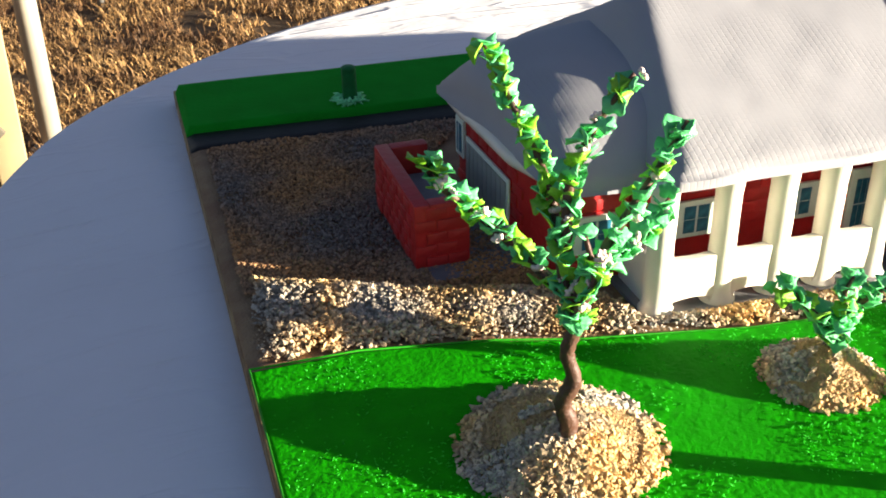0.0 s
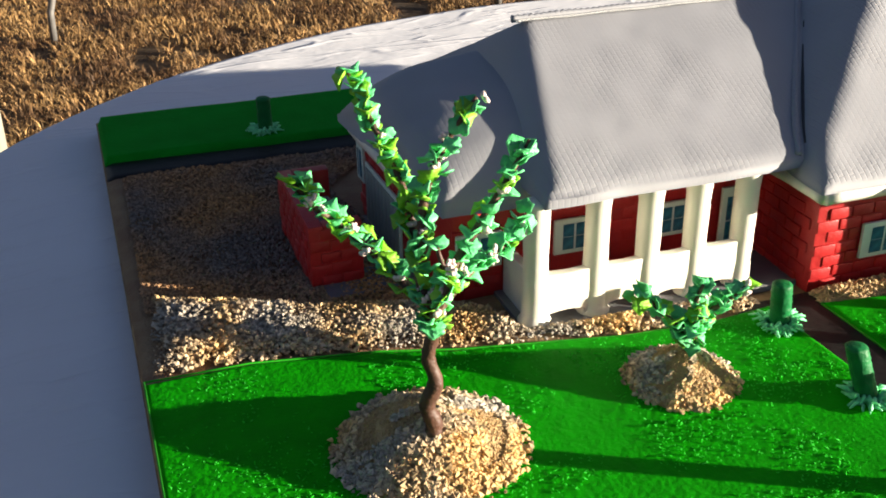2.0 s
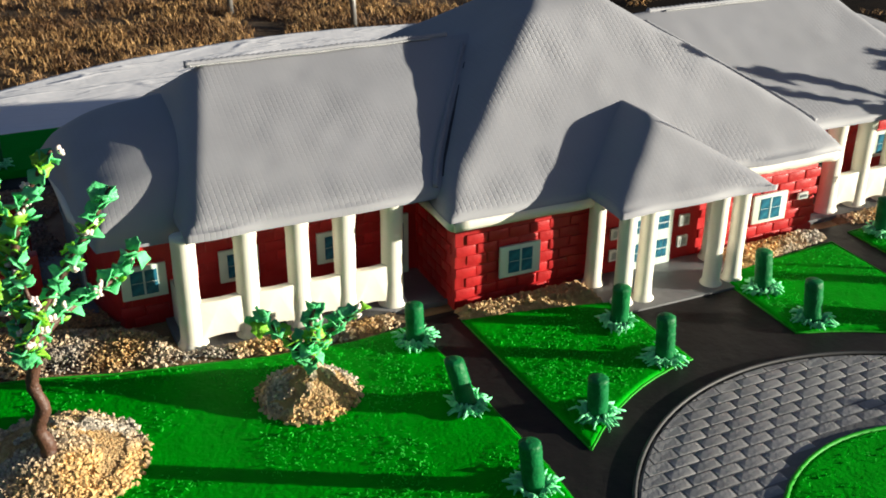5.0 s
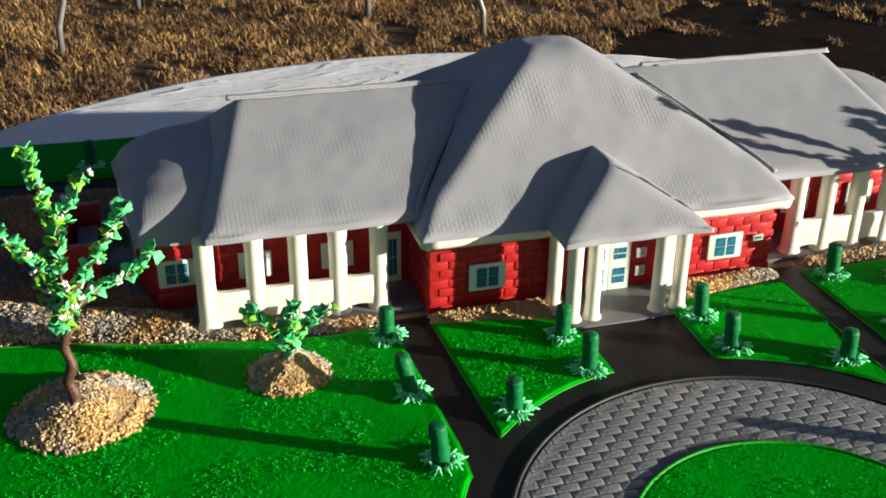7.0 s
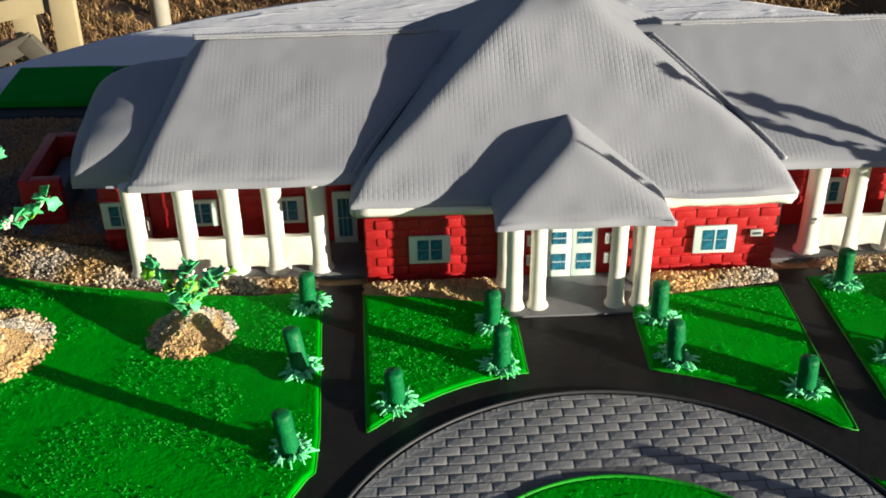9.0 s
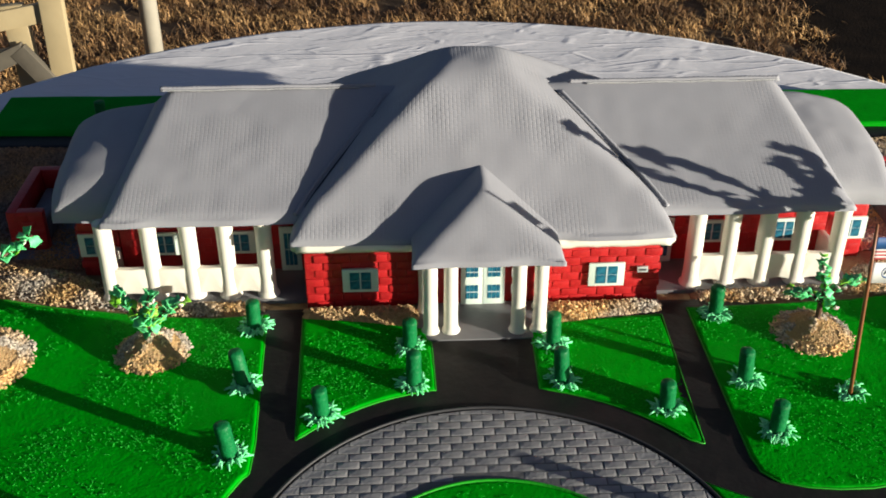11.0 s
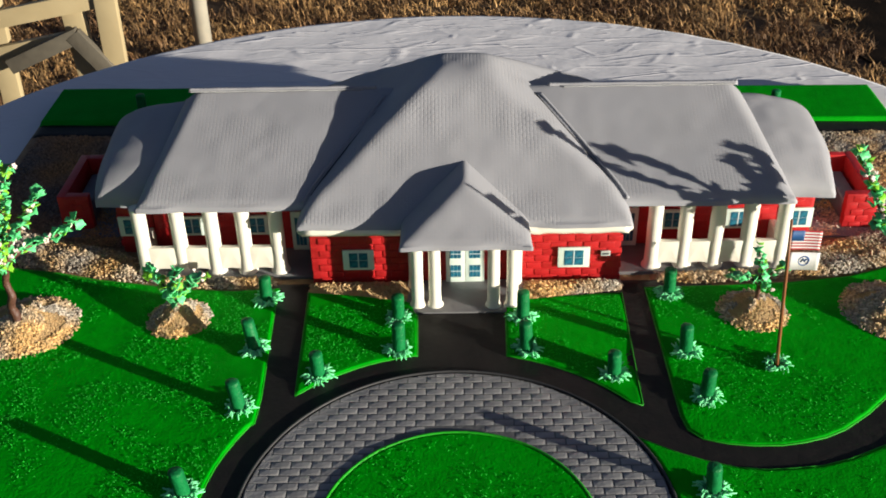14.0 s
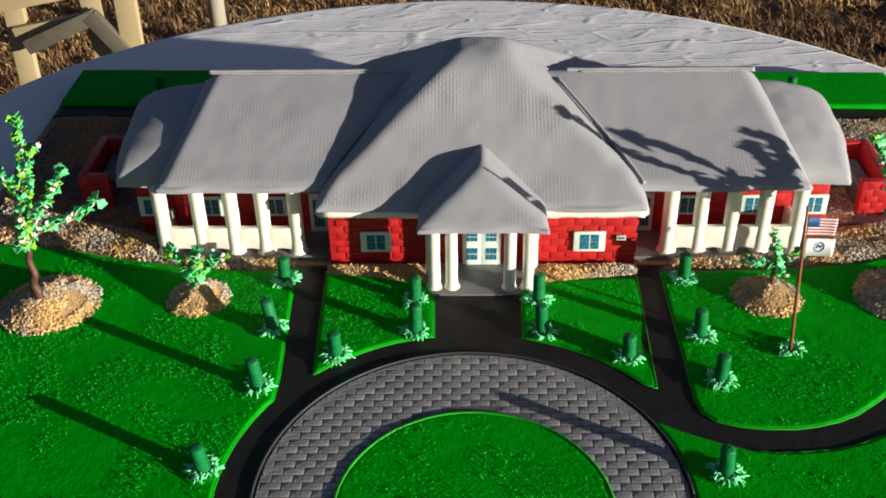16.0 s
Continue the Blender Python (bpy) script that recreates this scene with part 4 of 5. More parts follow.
for i, (x, y) in enumerate(((-0.80, -0.69), (-0.51, -0.69), (0.46, -0.72), (0.77, -0.72), (-0.86, -0.15), (0.86, -0.15))):
    column(x, y, 0.05, 1.30, 0.104, 100 + i)
part("porch_floor", Shape().box(-1.0, 1.0, -0.93, 0.01, 0.0, 0.078).mesh("porch_floor", SLAB, bevel=0.012), house, "grey slab under the entrance porch")
for s in (-1, 1):
    xs = [5.58, 4.93, 4.35, 3.81, 3.24] if s < 0 else [5.46, 4.88, 4.33, 3.79, 3.26]
    for i, x in enumerate(xs):
        column(s * x, 0.41, 0.05, 1.375, 0.13, 110 + 10 * s + i)
    part("porch_floor", Shape().box(*sorted((s * 2.62, s * 5.74)), 0.20, 1.12, 0.0, 0.070).mesh("porch_floor", SLAB, bevel=0.012), house, "grey slab of the side porch")
    for a, b in zip(xs, xs[1:]):
        lo, hi = sorted((s * a, s * b))
        w = hi - lo
        n = 8
        pts = [(-w / 2, 0.0), (-w / 2 + 0.13, 0.0)] + [(-w / 2 + 0.13 + (w - 0.26) * i / n, 0.10 + 0.02 * math.sin(math.pi * i / n)) for i in range(n + 1)] + [(w / 2 - 0.13, 0.0), (w / 2, 0.0), (w / 2, 0.55), (0, 0.535), (-w / 2, 0.55)]
        prism = Shape().prism([(x, z) for x, z in pts], -0.05, 0.05)
        prism.v = [(x, z, y) for x, y, z in prism.v]
        part("railing_panel", prism.mesh("railing_panel", CREAM, bevel=0.012), house, "cream parapet panel between columns", at=((lo + hi) / 2, 0.37, 0.055))
    side = Shape().prism([(0.36, 0.06), (1.08, 0.06), (1.08, 0.56), (0.72, 0.60), (0.5, 0.58), (0.36, 0.66)], -0.05, 0.05)
    side.v = [(z, x, y) for x, y, z in side.v]
    part("railing_panel", side.mesh("railing_panel", CREAM, bevel=0.015), house, "cream parapet panel at the porch end", at=(s * (xs[0] + 0.02), 0, 0))

# ---- walled yards with a grey bin ----
for s in (-1, 1):
    dy = 0.0 if s < 0 else -0.30
    yard = thing("walled_yard", 0, dy, 0.0, "open red brick enclosure with a grey slab floor", "enclosure", "walled yards")
    part("floor", Shape().box(*sorted((s * 7.4, s * 6.4)), 1.55, 3.4, 0.04, 0.07).mesh("yard_floor", DUMP, bevel=0.01), yard, "dark grey slab")
    for (x0, x1, y0, y1), ends in (((7.36, 7.52, 1.86, 3.50), ((7.52, 3.5), (7.52, 1.86))), ((6.94, 7.36, 1.86, 2.02), ((7.52, 1.86), (6.94, 1.86))), ((6.94, 7.36, 3.34, 3.50), None)):
        w = part("wall", Shape().box(*sorted((s * x0, s * x1)), y0, y1, 0.03, 0.76).mesh("yard_wall", RED, bevel=0.02), yard)
        if ends:
            p, q = [(s * e[0], e[1]) for e in ends]
            if s > 0:
                p, q = q, p
            lay(w, small_brick, p, q, 0.05, 0.74, 0.135, 0.225, -0.016)
    bin_box = Shape().box(*sorted((s * 7.28, s * 6.98)), 2.15, 3.2, 0.07, 0.50)
    solo("grey_bin", bin_box.mesh("grey_bin", DUMP, bevel=0.05, segments=3), 0, dy, 0, "slate-grey rounded block standing inside the yard", "bin", "yard bins")

# ---- paving ----
paving = thing("pavement", 0, 0, 0.0, "ring of grey brick-pattern pavers round the island", "pavement", kind="structure")
part("bed", sheet("paver_bed", arc(*RC, 2.93, 0, 355, 90), 0.069, JOINT_SHADE, 0.08, 0.006, 0.03, 0.04, 91), paving, "smooth grey paste under the pavers, darkened for the shade in the joints")
part("kerb", Shape().tube([(x, y, 0.070) for x, y in arc(*RC, 2.94, 0, 360, 120)], 0.022, 6).mesh("kerb", JOINT, True), paving)
PW, PH = 0.285, 0.137
paver = Shape().box(-PW / 2 + 0.008, PW / 2 - 0.008, -PH / 2 + 0.009, PH / 2 - 0.009, -0.03, 0.015).mesh("paver", PAVER, bevel=0.012)


def clip_to_circle(poly, r):
    """The part of a small convex outline inside a circle round the origin, by a tangent cut."""
    mx, my = sum(p[0] for p in poly) / len(poly), sum(p[1] for p in poly) / len(poly)
    n = math.hypot(mx, my)
    nx, ny = mx / n, my / n
    out = []
    for p, q in zip(poly, poly[1:] + poly[:1]):
        a, b = r - p[0] * nx - p[1] * ny, r - q[0] * nx - q[1] * ny
        if a >= 0:
            out.append(p)
        if a * b < 0:
            k = a / (a - b)
            out.append((p[0] + (q[0] - p[0]) * k, p[1] + (q[1] - p[1]) * k))
    return out


rp = random.Random(5)
far_pavers = Shape()
for row in range(-22, 23):
    for col in range(-11, 12):
        cx, cy = (col + 0.5 * (row % 2)) * PW, row * PH
        corners = [math.hypot(cx + a * PW / 2, cy + b * PH / 2) for a in (-1, 1) for b in (-1, 1)]
        far, near = max(corners), min(corners)
        if far < 1.84 or near > 2.86 or math.hypot(cx - 0.02, cy + 0.27) < 1.74:
            continue
        worn = min(1.0, max(0.0, (math.hypot(cx, cy) + rp.uniform(-0.12, 0.12) - 2.0) / 0.45))     # pressed shallower towards the island
        at = (RC[0] + cx, RC[1] + cy, 0.056 + 0.004 * worn + rp.uniform(-0.001, 0.001))
        tilt = (rp.uniform(-0.5, 0.5) * worn, rp.uniform(-0.3, 0.3) * worn, rp.uniform(-0.8, 0.8))
        g = 0.008
        if cy < -0.25:
            far_pavers.box(at[0] - PW / 2 + g, at[0] + PW / 2 - g, at[1] - PH / 2 + g, at[1] + PH / 2 - g, 0.03, at[2] + 0.015)
        elif far < 2.89:
            part("paver", paver, paving, at=at, turn=tilt)
        else:
            cut = clip_to_circle([(cx - PW / 2 + g, cy - PH / 2 + g), (cx + PW / 2 - g, cy - PH / 2 + g), (cx + PW / 2 - g, cy + PH / 2 - g), (cx - PW / 2 + g, cy + PH / 2 - g)], 2.88)
            if len(cut) > 2:
                m = Shape().prism([(x - cx, y - cy) for x, y in cut], -0.03, 0.013).mesh("cut_paver", PAVER)
                part("paver", m, paving, at=at, turn=tilt)
part("paver_field", far_pavers.mesh("paver_field", PAVER), paving)["kind"] = "stuff"

# ---- clipped shrubs ----
def strands(seed, count=80, reach=0.19):
    rnd = random.Random(seed)
    s = Shape()
    for _ in range(count):
        a, r0, out, up = rnd.uniform(0, 6.283), rnd.uniform(0.07, 0.14), rnd.uniform(0.3, 1.0) * reach, rnd.uniform(0.01, 0.09)
        c, d = math.cos(a), math.sin(a)
        b = a + rnd.uniform(-1.5, 1.5)
        e, g = math.cos(b), math.sin(b)
        s.tube([(c * r0, d * r0, 0.0), (c * r0 + e * out * 0.5, d * r0 + g * out * 0.5, up), (c * r0 + e * out, d * r0 + g * out, up * rnd.uniform(0.0, 0.9) + 0.01)], [0.019, 0.017, 0.009], 5)
    return s


def shrub(x, y, height=0.50, lean=(0, 0), seed=0, z=0.085, group="clipped shrubs along the paths"):
    base = thing("clipped_shrub", x, y, z, "dark green column-shaped fondant shrub in pale mint icing grass", "shrub", group)
    rings = int(height / 0.045)
    prof = [(0.102, 0.0)]
    for i in range(rings):
        zz = height * (i + 0.5) / rings * 0.94
        prof += [(0.105, zz - 0.012), (0.099, zz + 0.014)]
    prof += [(0.10, height * 0.955), (0.075, height * 0.985), (0.03, height)]
    part("column", Shape().lathe(prof, 18, bend=lean, wobble=0.02, seed=seed).mesh("column", SHRUB, True), base, "ribbed dark green column")
    part("grass_tuft", strands(seed + 50).mesh("grass_tuft", TUFT, True), base, "pale mint piped strands")
    return base


SHRUBS = [(-3.36, -0.55, 0.0, 0.05), (-3.36, -1.86, -0.10, 0.14), (-3.38, -3.26, -0.06, 0.02), (-3.86, -4.98, -0.05, 0.0), (-1.11, -1.12, 0.0, 0.0), (-1.07, -1.95, 0.0, 0.05),
          (-2.28, -2.54, -0.02, 0.0), (0.93, -1.12, 0.0, 0.08), (0.94, -1.96, -0.03, 0.05), (2.23, -2.60, -0.02, 0.0), (3.42, -0.50, 0.0, 0.04), (3.42, -2.05, -0.03, 0.0), (3.52, -3.12, 0.03, 0.05), (3.24, -5.02, -0.04, 0.0)]
for i, (x, y, lx, ly) in enumerate(SHRUBS):
    shrub(x, y, 0.46 + 0.03 * (i % 3), (lx, ly), 400 + i)
shrub(-7.12, 6.55, 0.50, (0, 0.03), 430, 0.12, "clipped shrubs on the back strip")
shrub(6.9, 6.35, 0.48, (0, 0), 431, 0.12, "clipped shrubs on the back strip")

# ---- trees and bushes ----
def leaf_mesh(name, material, seed):
    """A lobed, folded sugar-paste leaf with thickness; its stalk at the origin, its tip along y."""
    rnd = random.Random(seed)
    rim = [(0.0, 0.0), (0.055, -0.04), (0.135, -0.015), (0.118, 0.065), (0.155, 0.135), (0.085, 0.165), (0.0, 0.265), (-0.085, 0.165), (-0.155, 0.135), (-0.118, 0.065), (-0.135, -0.015), (-0.055, -0.04)]
    rim = [(x * rnd.uniform(0.9, 1.15), y * rnd.uniform(0.95, 1.1)) for x, y in rim]
    soft = []
    for (x0, y0), (x1, y1) in zip(rim, rim[1:] + rim[:1]):        # corners cut twice, so that the lobes are round
        soft += [(0.78 * x0 + 0.22 * x1, 0.78 * y0 + 0.22 * y1), (0.22 * x0 + 0.78 * x1, 0.22 * y0 + 0.78 * y1)]
    rim = soft
    curl = lambda x, y: 0.55 * abs(x) + 0.9 * (y - 0.1) ** 2 * -1.4
    top = [(x, y, curl(x, y) + 0.012) for x, y in rim] + [(0, 0.10, 0.004)]
    low = [(x, y, curl(x, y) - 0.006) for x, y in rim] + [(0, 0.10, -0.014)]
    n = len(rim)
    f = [(i, (i + 1) % n, n) for i in range(n)] + [(n + 1 + (i + 1) % n, n + 1 + i, 2 * n + 1) for i in range(n)] + [(i, n + 1 + i, n + 1 + (i + 1) % n, (i + 1) % n) for i in range(n)]
    s = Shape()
    s.add(top + low, f)
    return s.mesh(name, material, True)


LEAVES = [leaf_mesh("leaf", LEAF_A, 1), leaf_mesh("leaf", LEAF_A, 2), leaf_mesh("leaf", LEAF_A, 4), leaf_mesh("leaf", LEAF_B, 3)]
petal = Shape()
for k in range(5):
    a = k * 2 * math.pi / 5
    petal.tube([(0.012 * math.cos(a), 0.012 * math.sin(a), 0.0), (0.04 * math.cos(a), 0.04 * math.sin(a), 0.02), (0.062 * math.cos(a), 0.062 * math.sin(a), 0.035)], [0.02, 0.028, 0.012], 6)
FLOWER = petal.mesh("blossom", BLOSSOM, True)


def curve(points, n):
    """Points along a smooth line through the given ones."""
    pts = [Vector(p) for p in points]
    pts = [2 * pts[0] - pts[1]] + pts + [2 * pts[-1] - pts[-2]]
    out = []
    for i in range(1, len(pts) - 2):
        p0, p1, p2, p3 = pts[i - 1:i + 3]
        for k in range(n):
            t = k / n
            out.append(0.5 * (2 * p1 + (p2 - p0) * t + (2 * p0 - 5 * p1 + 4 * p2 - p3) * t * t + (3 * p1 - p0 - 3 * p2 + p3) * t ** 3))
    return out + [pts[-2]]


def plant(name, x, y, z, trunk, limbs, label, category, seed, leaves_per_unit=16, size=1.0, trunk_r=0.075, group=""):
    rnd = random.Random(seed)
    base = thing(name, x, y, z, label, category, group)
    line = curve(trunk, 6)
    part("trunk", Shape().tube(line, [trunk_r * (1 - 0.35 * i / len(line)) * rnd.uniform(0.88, 1.14) for i in range(len(line))], 10).mesh("trunk", BARK, True), base, "lumpy chocolate-brown trunk")
    for limb in limbs:
        line = curve(limb, 6)
        branch = part("branch", Shape().tube(line, [trunk_r * (0.62 - 0.4 * i / len(line)) for i in range(len(line))], 7).mesh("branch", BARK, True), base)
        length = sum((b - a).length for a, b in zip(line, line[1:]))
        for k in range(int(length * leaves_per_unit)):
            t = (k + rnd.random()) / (length * leaves_per_unit) * (len(line) - 1)
            i = min(int(t), len(line) - 2)
            at = line[i].lerp(line[i + 1], t - i) + Vector((rnd.gauss(0, 0.028), rnd.gauss(0, 0.028), rnd.gauss(0, 0.025)))
            way = (line[i + 1] - line[i]).normalized()
            if rnd.random() < 0.87:
                g = size * rnd.uniform(0.55, 0.95)
                m = LEAVES[3] if rnd.random() < 0.34 else LEAVES[rnd.randrange(3)]
                out = (way * rnd.uniform(-0.9, 1.3) + 0.75 * Vector((rnd.gauss(0, 1), rnd.gauss(0, 1), rnd.gauss(0.1, 0.8))).normalized()).normalized()
                turn = out.to_track_quat("Y", "Z").to_euler()
                part("leaf", m, base, at=at, turn=[math.degrees(a) for a in turn], scale=(g, g, g))
            else:
                g = size * rnd.uniform(0.85, 1.25)
                at = at + Vector((rnd.gauss(0, 0.025), rnd.gauss(-0.03, 0.025), rnd.gauss(0.01, 0.02)))
                part("blossom", FLOWER, base, at=at, turn=(rnd.uniform(-80, 80), rnd.uniform(-80, 80), rnd.uniform(0, 360)), scale=(g, g, g))
    return base


TREE_TRUNK = [(0, 0, -0.05), (0.03, 0.0, 0.12), (-0.02, 0.02, 0.30), (0.05, 0.0, 0.52), (0.0, 0.03, 0.75), (0.06, 0.02, 1.0), (0.02, 0.0, 1.2)]
TREE_LIMBS = [
    [(0.02, 0, 1.0), (0.0, 0.25, 1.45), (0.03, 0.55, 1.85), (-0.08, 0.95, 2.28), (-0.23, 1.28, 2.72)],
    [(0.03, 0.2, 1.5), (0.08, 0.3, 1.95), (0.22, 0.28, 2.35), (0.47, 0.21, 2.75)],
    [(0.0, 0, 1.2), (0.28, 0.08, 1.55), (0.62, 0.13, 2.0), (0.88, 0.17, 2.38)],
    [(0.02, 0, 1.1), (0.40, 0.25, 1.28), (0.80, 0.5, 1.34), (1.10, 0.7, 1.50)],
    [(0.0, 0.1, 1.2), (-0.15, 0.6, 1.30), (-0.32, 1.0, 1.42), (-0.60, 1.05, 1.68), (-0.77, 1.06, 1.93)],
    [(0.02, 0, 1.0), (0.0, -0.08, 1.15), (0.12, -0.1, 1.4), (0.08, 0.0, 1.7)],
]
plant("tree", -7.27, -1.38, 0.33, TREE_TRUNK, TREE_LIMBS, "small sugar tree with mint leaves and pale pink blossoms", "tree", 501, 33, 0.70, group="blossoming trees")
WIDE_LIMBS = [
    [(0.0, 0, 1.00), (-0.30, 0, 1.28), (-0.63, 0, 1.69), (-0.92, 0, 2.29), (-1.18, 0, 2.78)],
    [(0.0, 0, 1.10), (-0.22, 0.03, 1.40), (-0.06, 0.05, 1.78), (0.0, 0.03, 1.99), (-0.10, 0, 2.16), (-0.36, 0, 2.29)],
    [(0.0, 0, 1.10), (-0.25, -0.05, 1.25), (-0.5, -0.05, 1.38), (-0.7, 0, 1.5)],
    [(0.02, 0, 1.15), (0.30, 0, 1.48), (0.70, 0.02, 1.63), (1.15, 0.05, 1.75), (1.55, 0, 1.88), (1.98, 0, 2.11), (2.03, 0, 2.29)],
    [(0.02, 0, 1.00), (0.1, 0, 1.30), (0.10, 0, 1.55), (-0.2, 0, 1.55)],
    [(0.3, 0, 1.43), (0.75, 0, 1.53), (1.25, 0.05, 1.95), (1.62, 0, 2.15)],
]
plant("tree", 7.02, -1.06, 0.34, TREE_TRUNK, WIDE_LIMBS, "wide sugar tree with mint leaves that shades the roof", "tree", 502, 33, 0.72, group="blossoming trees")
BUSH_LIMBS = [[(0, 0, 0.16), (-0.12, 0.0, 0.34), (-0.28, 0.12, 0.52), (-0.41, 0.22, 0.66)], [(0, 0, 0.16), (0.08, -0.05, 0.40), (0.05, -0.04, 0.58), (0.09, -0.06, 0.74)],
              [(0, 0, 0.16), (0.22, 0.0, 0.40), (0.38, -0.05, 0.53), (0.52, -0.08, 0.65)], [(0, 0, 0.1), (0.03, -0.1, 0.25), (-0.06, -0.14, 0.36)]]
plant("bush", -4.74, -1.02, 0.33, [(0, 0, -0.1), (0.02, 0, 0.05), (0, 0, 0.2)], BUSH_LIMBS, "low spreading sugar bush with mint leaves and blossoms", "bush", 503, 36, 0.68, 0.06, "flowering bushes")
BUSH_RIGHT = [[(0, 0, 0.30), (-0.2, -0.05, 0.48), (-0.42, -0.05, 0.50), (-0.52, -0.05, 0.48)], [(0, 0, 0.30), (0.02, 0.0, 0.60), (-0.04, 0.0, 0.80), (-0.10, 0.0, 1.02)],
              [(0, 0, 0.34), (0.25, 0.05, 0.52), (0.44, 0.1, 0.58), (0.58, 0.1, 0.60)], [(0, 0, 0.3), (0.10, -0.05, 0.36), (0.13, -0.1, 0.24)]]
plant("bush", 4.74, -0.98, 0.30, [(0, 0, -0.1), (0.01, 0, 0.15), (0, 0, 0.40)], BUSH_RIGHT, "thin-stemmed sugar bush with mint leaves and blossoms", "bush", 504, 34, 0.58, 0.045, "flowering bushes")

# ---- flagpole ----
flagpole = thing("flagpole", 4.75, -2.40, 0.09, "thin copper-brown flagpole with two small flags", "flagpole")
part("pole", Shape().tube([(0, 0, -0.03), (-0.07, 0, 0.9), (-0.13, 0, 1.8), (-0.19, 0, 2.62)], [0.028, 0.026, 0.024, 0.02], 8).mesh("pole", POLE, True), flagpole)
part("grass_tuft", strands(470, 46, 0.18).mesh("grass_tuft", TUFT, True), flagpole, "pale mint piped strands")


def cloth_strip(w, z0, z1, thick, x0=0.0):
    n, s = 10, Shape()
    v = []
    for side in (-1, 1):
        for z in (z0, z1):
            v += [(x0 + w * i / n, 0.025 * math.sin(5.5 * (x0 + w * i / n)) + side * thick, z - 0.03 * math.sin(3 * (x0 + w * i / n))) for i in range(n + 1)]
    m = n + 1
    f = []
    for i in range(n):
        f += [(i, i + 1, m + i + 1, m + i), (2 * m + i + 1, 2 * m + i, 3 * m + i, 3 * m + i + 1), (m + i, m + i + 1, 3 * m + i + 1, 3 * m + i), (i + 1, i, 2 * m + i, 2 * m + i + 1)]
    f += [(0, m, 3 * m, 2 * m), (n, 2 * m + n, 3 * m + n, m + n)]
    return s.add(v, f)


flag = new("striped_flag")
flag.parent = flagpole
flag.matrix_basis = pose(-0.15 * U, 0, 2.12 * U)
tagged(flag, "striped red and white flag with a blue corner")
for i in range(13):
    part("stripe", cloth_strip(0.44, i * 0.0245, (i + 1) * 0.0245, 0.005).mesh("stripe", FLAG_RED if i % 2 == 0 else FLAG_WHITE, True), flag)
part("canton", cloth_strip(0.19, 6 * 0.0245, 13 * 0.0245, 0.007).mesh("canton", FLAG_BLUE, True), flag)
banner = new("white_flag")
banner.parent = flagpole
banner.matrix_basis = pose(-0.125 * U, 0, 1.77 * U)
tagged(banner, "white flag with a round blue emblem")
part("field", cloth_strip(0.44, 0, 0.30, 0.005).mesh("field", FLAG_WHITE, True), banner)
part("emblem", Shape().tube([(0.22 + 0.075 * math.cos(a), 0.02, 0.14 + 0.075 * math.sin(a)) for a in np.linspace(0, 6.283, 25)], 0.012, 5).mesh("emblem", FLAG_BLUE, True), banner)
part("emblem_core", Shape().tube([(0.18, 0.018, 0.12), (0.21, 0.018, 0.18), (0.24, 0.018, 0.13), (0.26, 0.018, 0.17)], 0.014, 5).mesh("emblem_core", FLAG_BLUE, True), banner)

# ---- beyond the table ----
GZ = -Z0 / U
tent = thing("tent_pole", -13.65, 39.5, GZ, "shiny round metal tent pole standing in the grass", "pole")
part("shaft", Shape().tube([(0, 0, 0), (0, 0, 30)], 0.46, 20).mesh("shaft", STEEL, True), tent)
part("foot", Shape().lathe([(1.0, 0), (1.0, 0.08), (0.45, 0.12), (0.45, 0.5)], 20).mesh("foot", STEEL, True), tent)

chair = thing("garden_chair", -15.76, 25.3, GZ, "cream-painted wooden garden chair standing on the dry grass", "chair")


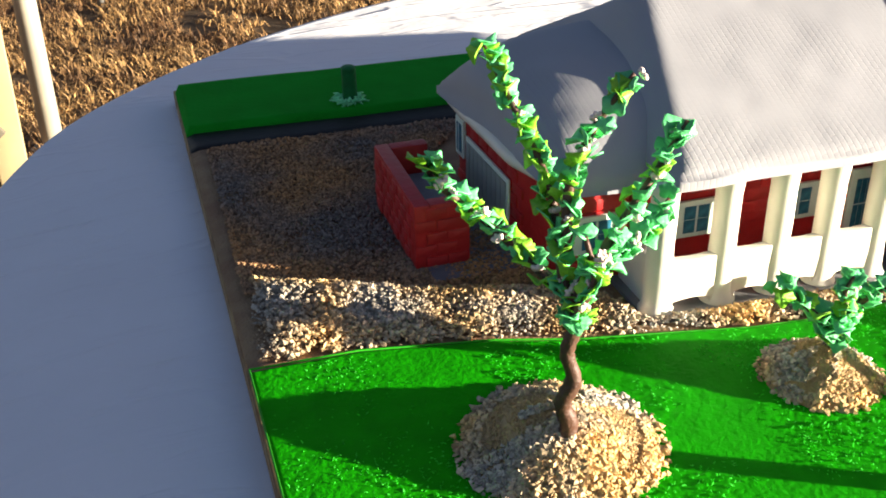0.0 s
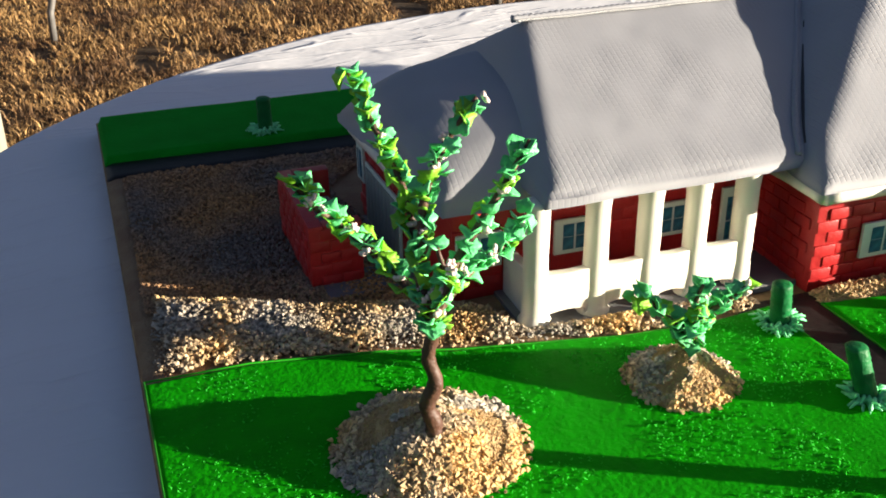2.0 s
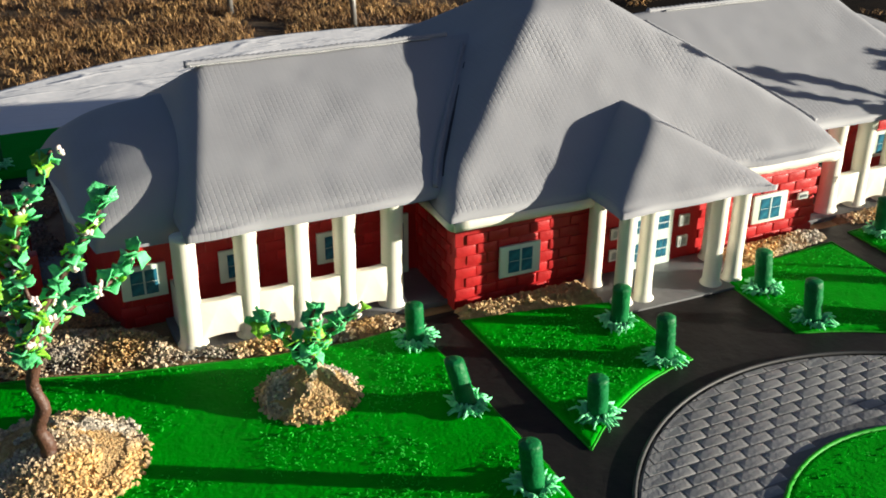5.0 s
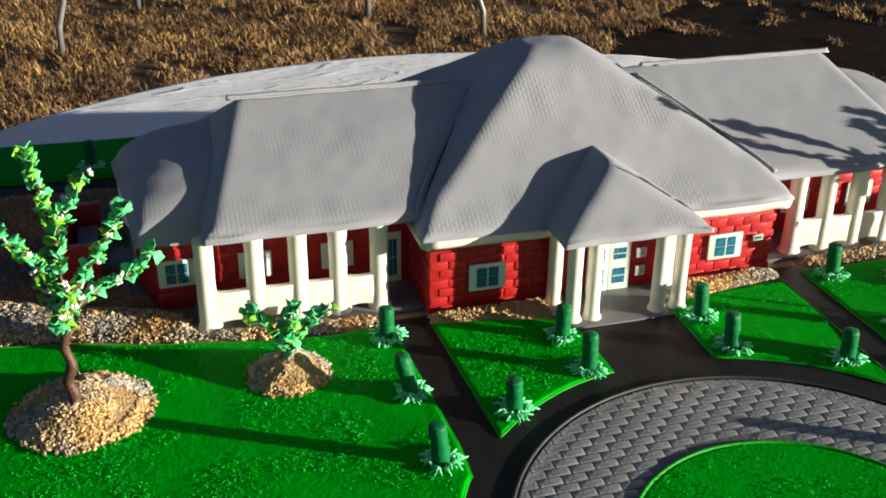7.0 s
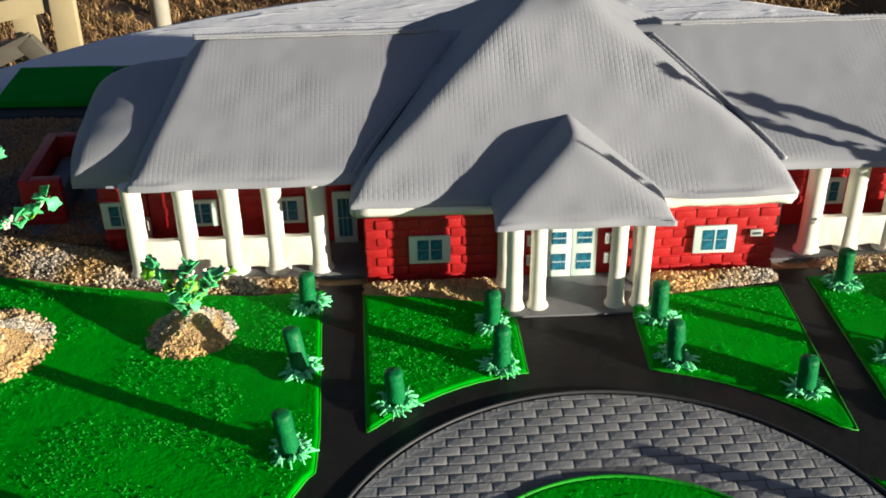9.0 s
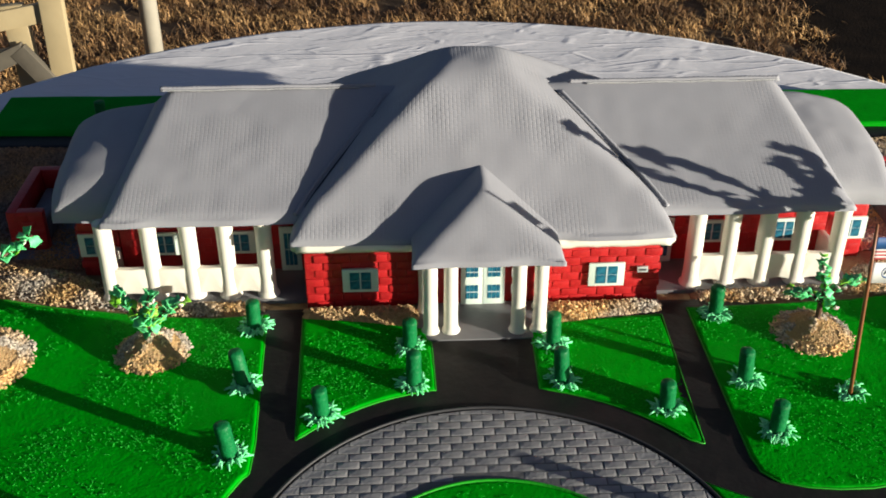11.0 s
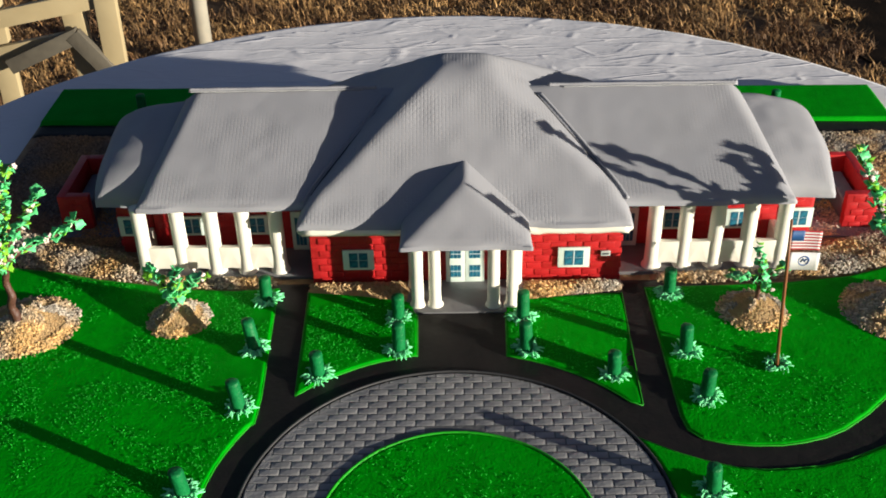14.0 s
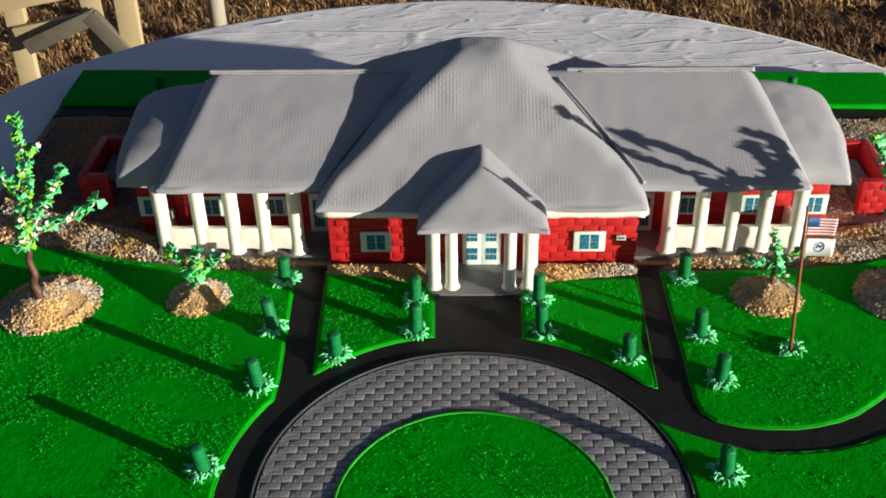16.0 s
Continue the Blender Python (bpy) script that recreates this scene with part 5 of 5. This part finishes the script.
def bar(p, q, w, d):
    """A squared wooden bar from p to q, in plan units."""
    p, q = Vector(p), Vector(q)
    way = (q - p).normalized()
    side = way.cross(Vector((0, 1, 0))) if abs(way.y) < 0.9 else way.cross(Vector((1, 0, 0)))
    side.normalize()
    up = way.cross(side).normalized()
    v = [e + side * a * w / 2 + up * b * d / 2 for e in (p, q) for a, b in ((-1, -1), (1, -1), (1, 1), (-1, 1))]
    return Shape().add(v, [(0, 1, 2, 3), (7, 6, 5, 4), (0, 4, 5, 1), (1, 5, 6, 2), (2, 6, 7, 3), (3, 7, 4, 0)])


for name, a, b, w, d in (("back_post", (1.90, 0.0, 12.4), (1.72, 0.0, 0.0), 0.78, 0.40), ("back_post", (0.42, 0.3, 8.6), (0.92, 0.4, 0.0), 0.78, 0.40), ("back_post", (-2.5, 0.5, 8.4), (-2.7, 0.6, 0.0), 0.75, 0.40),
                         ("rail", (-4.2, 0.1, 7.30), (1.5, 0.1, 8.38), 0.66, 0.30), ("rail", (-2.6, 0.2, 6.30), (0.4, 0.2, 6.90), 0.52, 0.30)):
    a, b = [(1.09 * x, y, 1.09 * z + 0.18 if z > 0 else 0.0) for x, y, z in (a, b)]
    part(name, bar(a, b, w * 1.09, d).mesh(name, CHAIR, bevel=0.05), chair)
part("brace", bar((-2.3, -0.2, 6.65), (0.78, -0.2, 7.98), 0.62, 0.35).mesh("brace", BRACE, bevel=0.04), chair, "weathered slanting brace, its grey-brown darkened to stand for shade")
part("brace", bar((0.52, -0.22, 8.0), (1.72, -0.22, 6.35), 0.66, 0.35).mesh("brace", BRACE, bevel=0.04), chair, "weathered slanting brace, its grey-brown darkened to stand for shade")

folding = thing("folding_table", 3.0, 64.5, GZ, "long folding table on bent grey tube legs", "table")
part("tabletop", Shape().box(-16.5, 17.0, -8.0, 9.0, 12.4, 12.9).mesh("tabletop", PLASTIC, bevel=0.1), folding)
for x, y in ((-14.0, -2.85), (-8.73, 8.2), (7.8, 1.5), (14.5, -5.8)):
    part("leg", Shape().tube([(x, y, 0), (x * 0.995, y, 2.0), (x * 0.96, y * 0.95, 3.6), (x * 0.93, y * 0.9, 12.4)], 0.22, 10).mesh("leg", GREY_TUBE, True), folding)
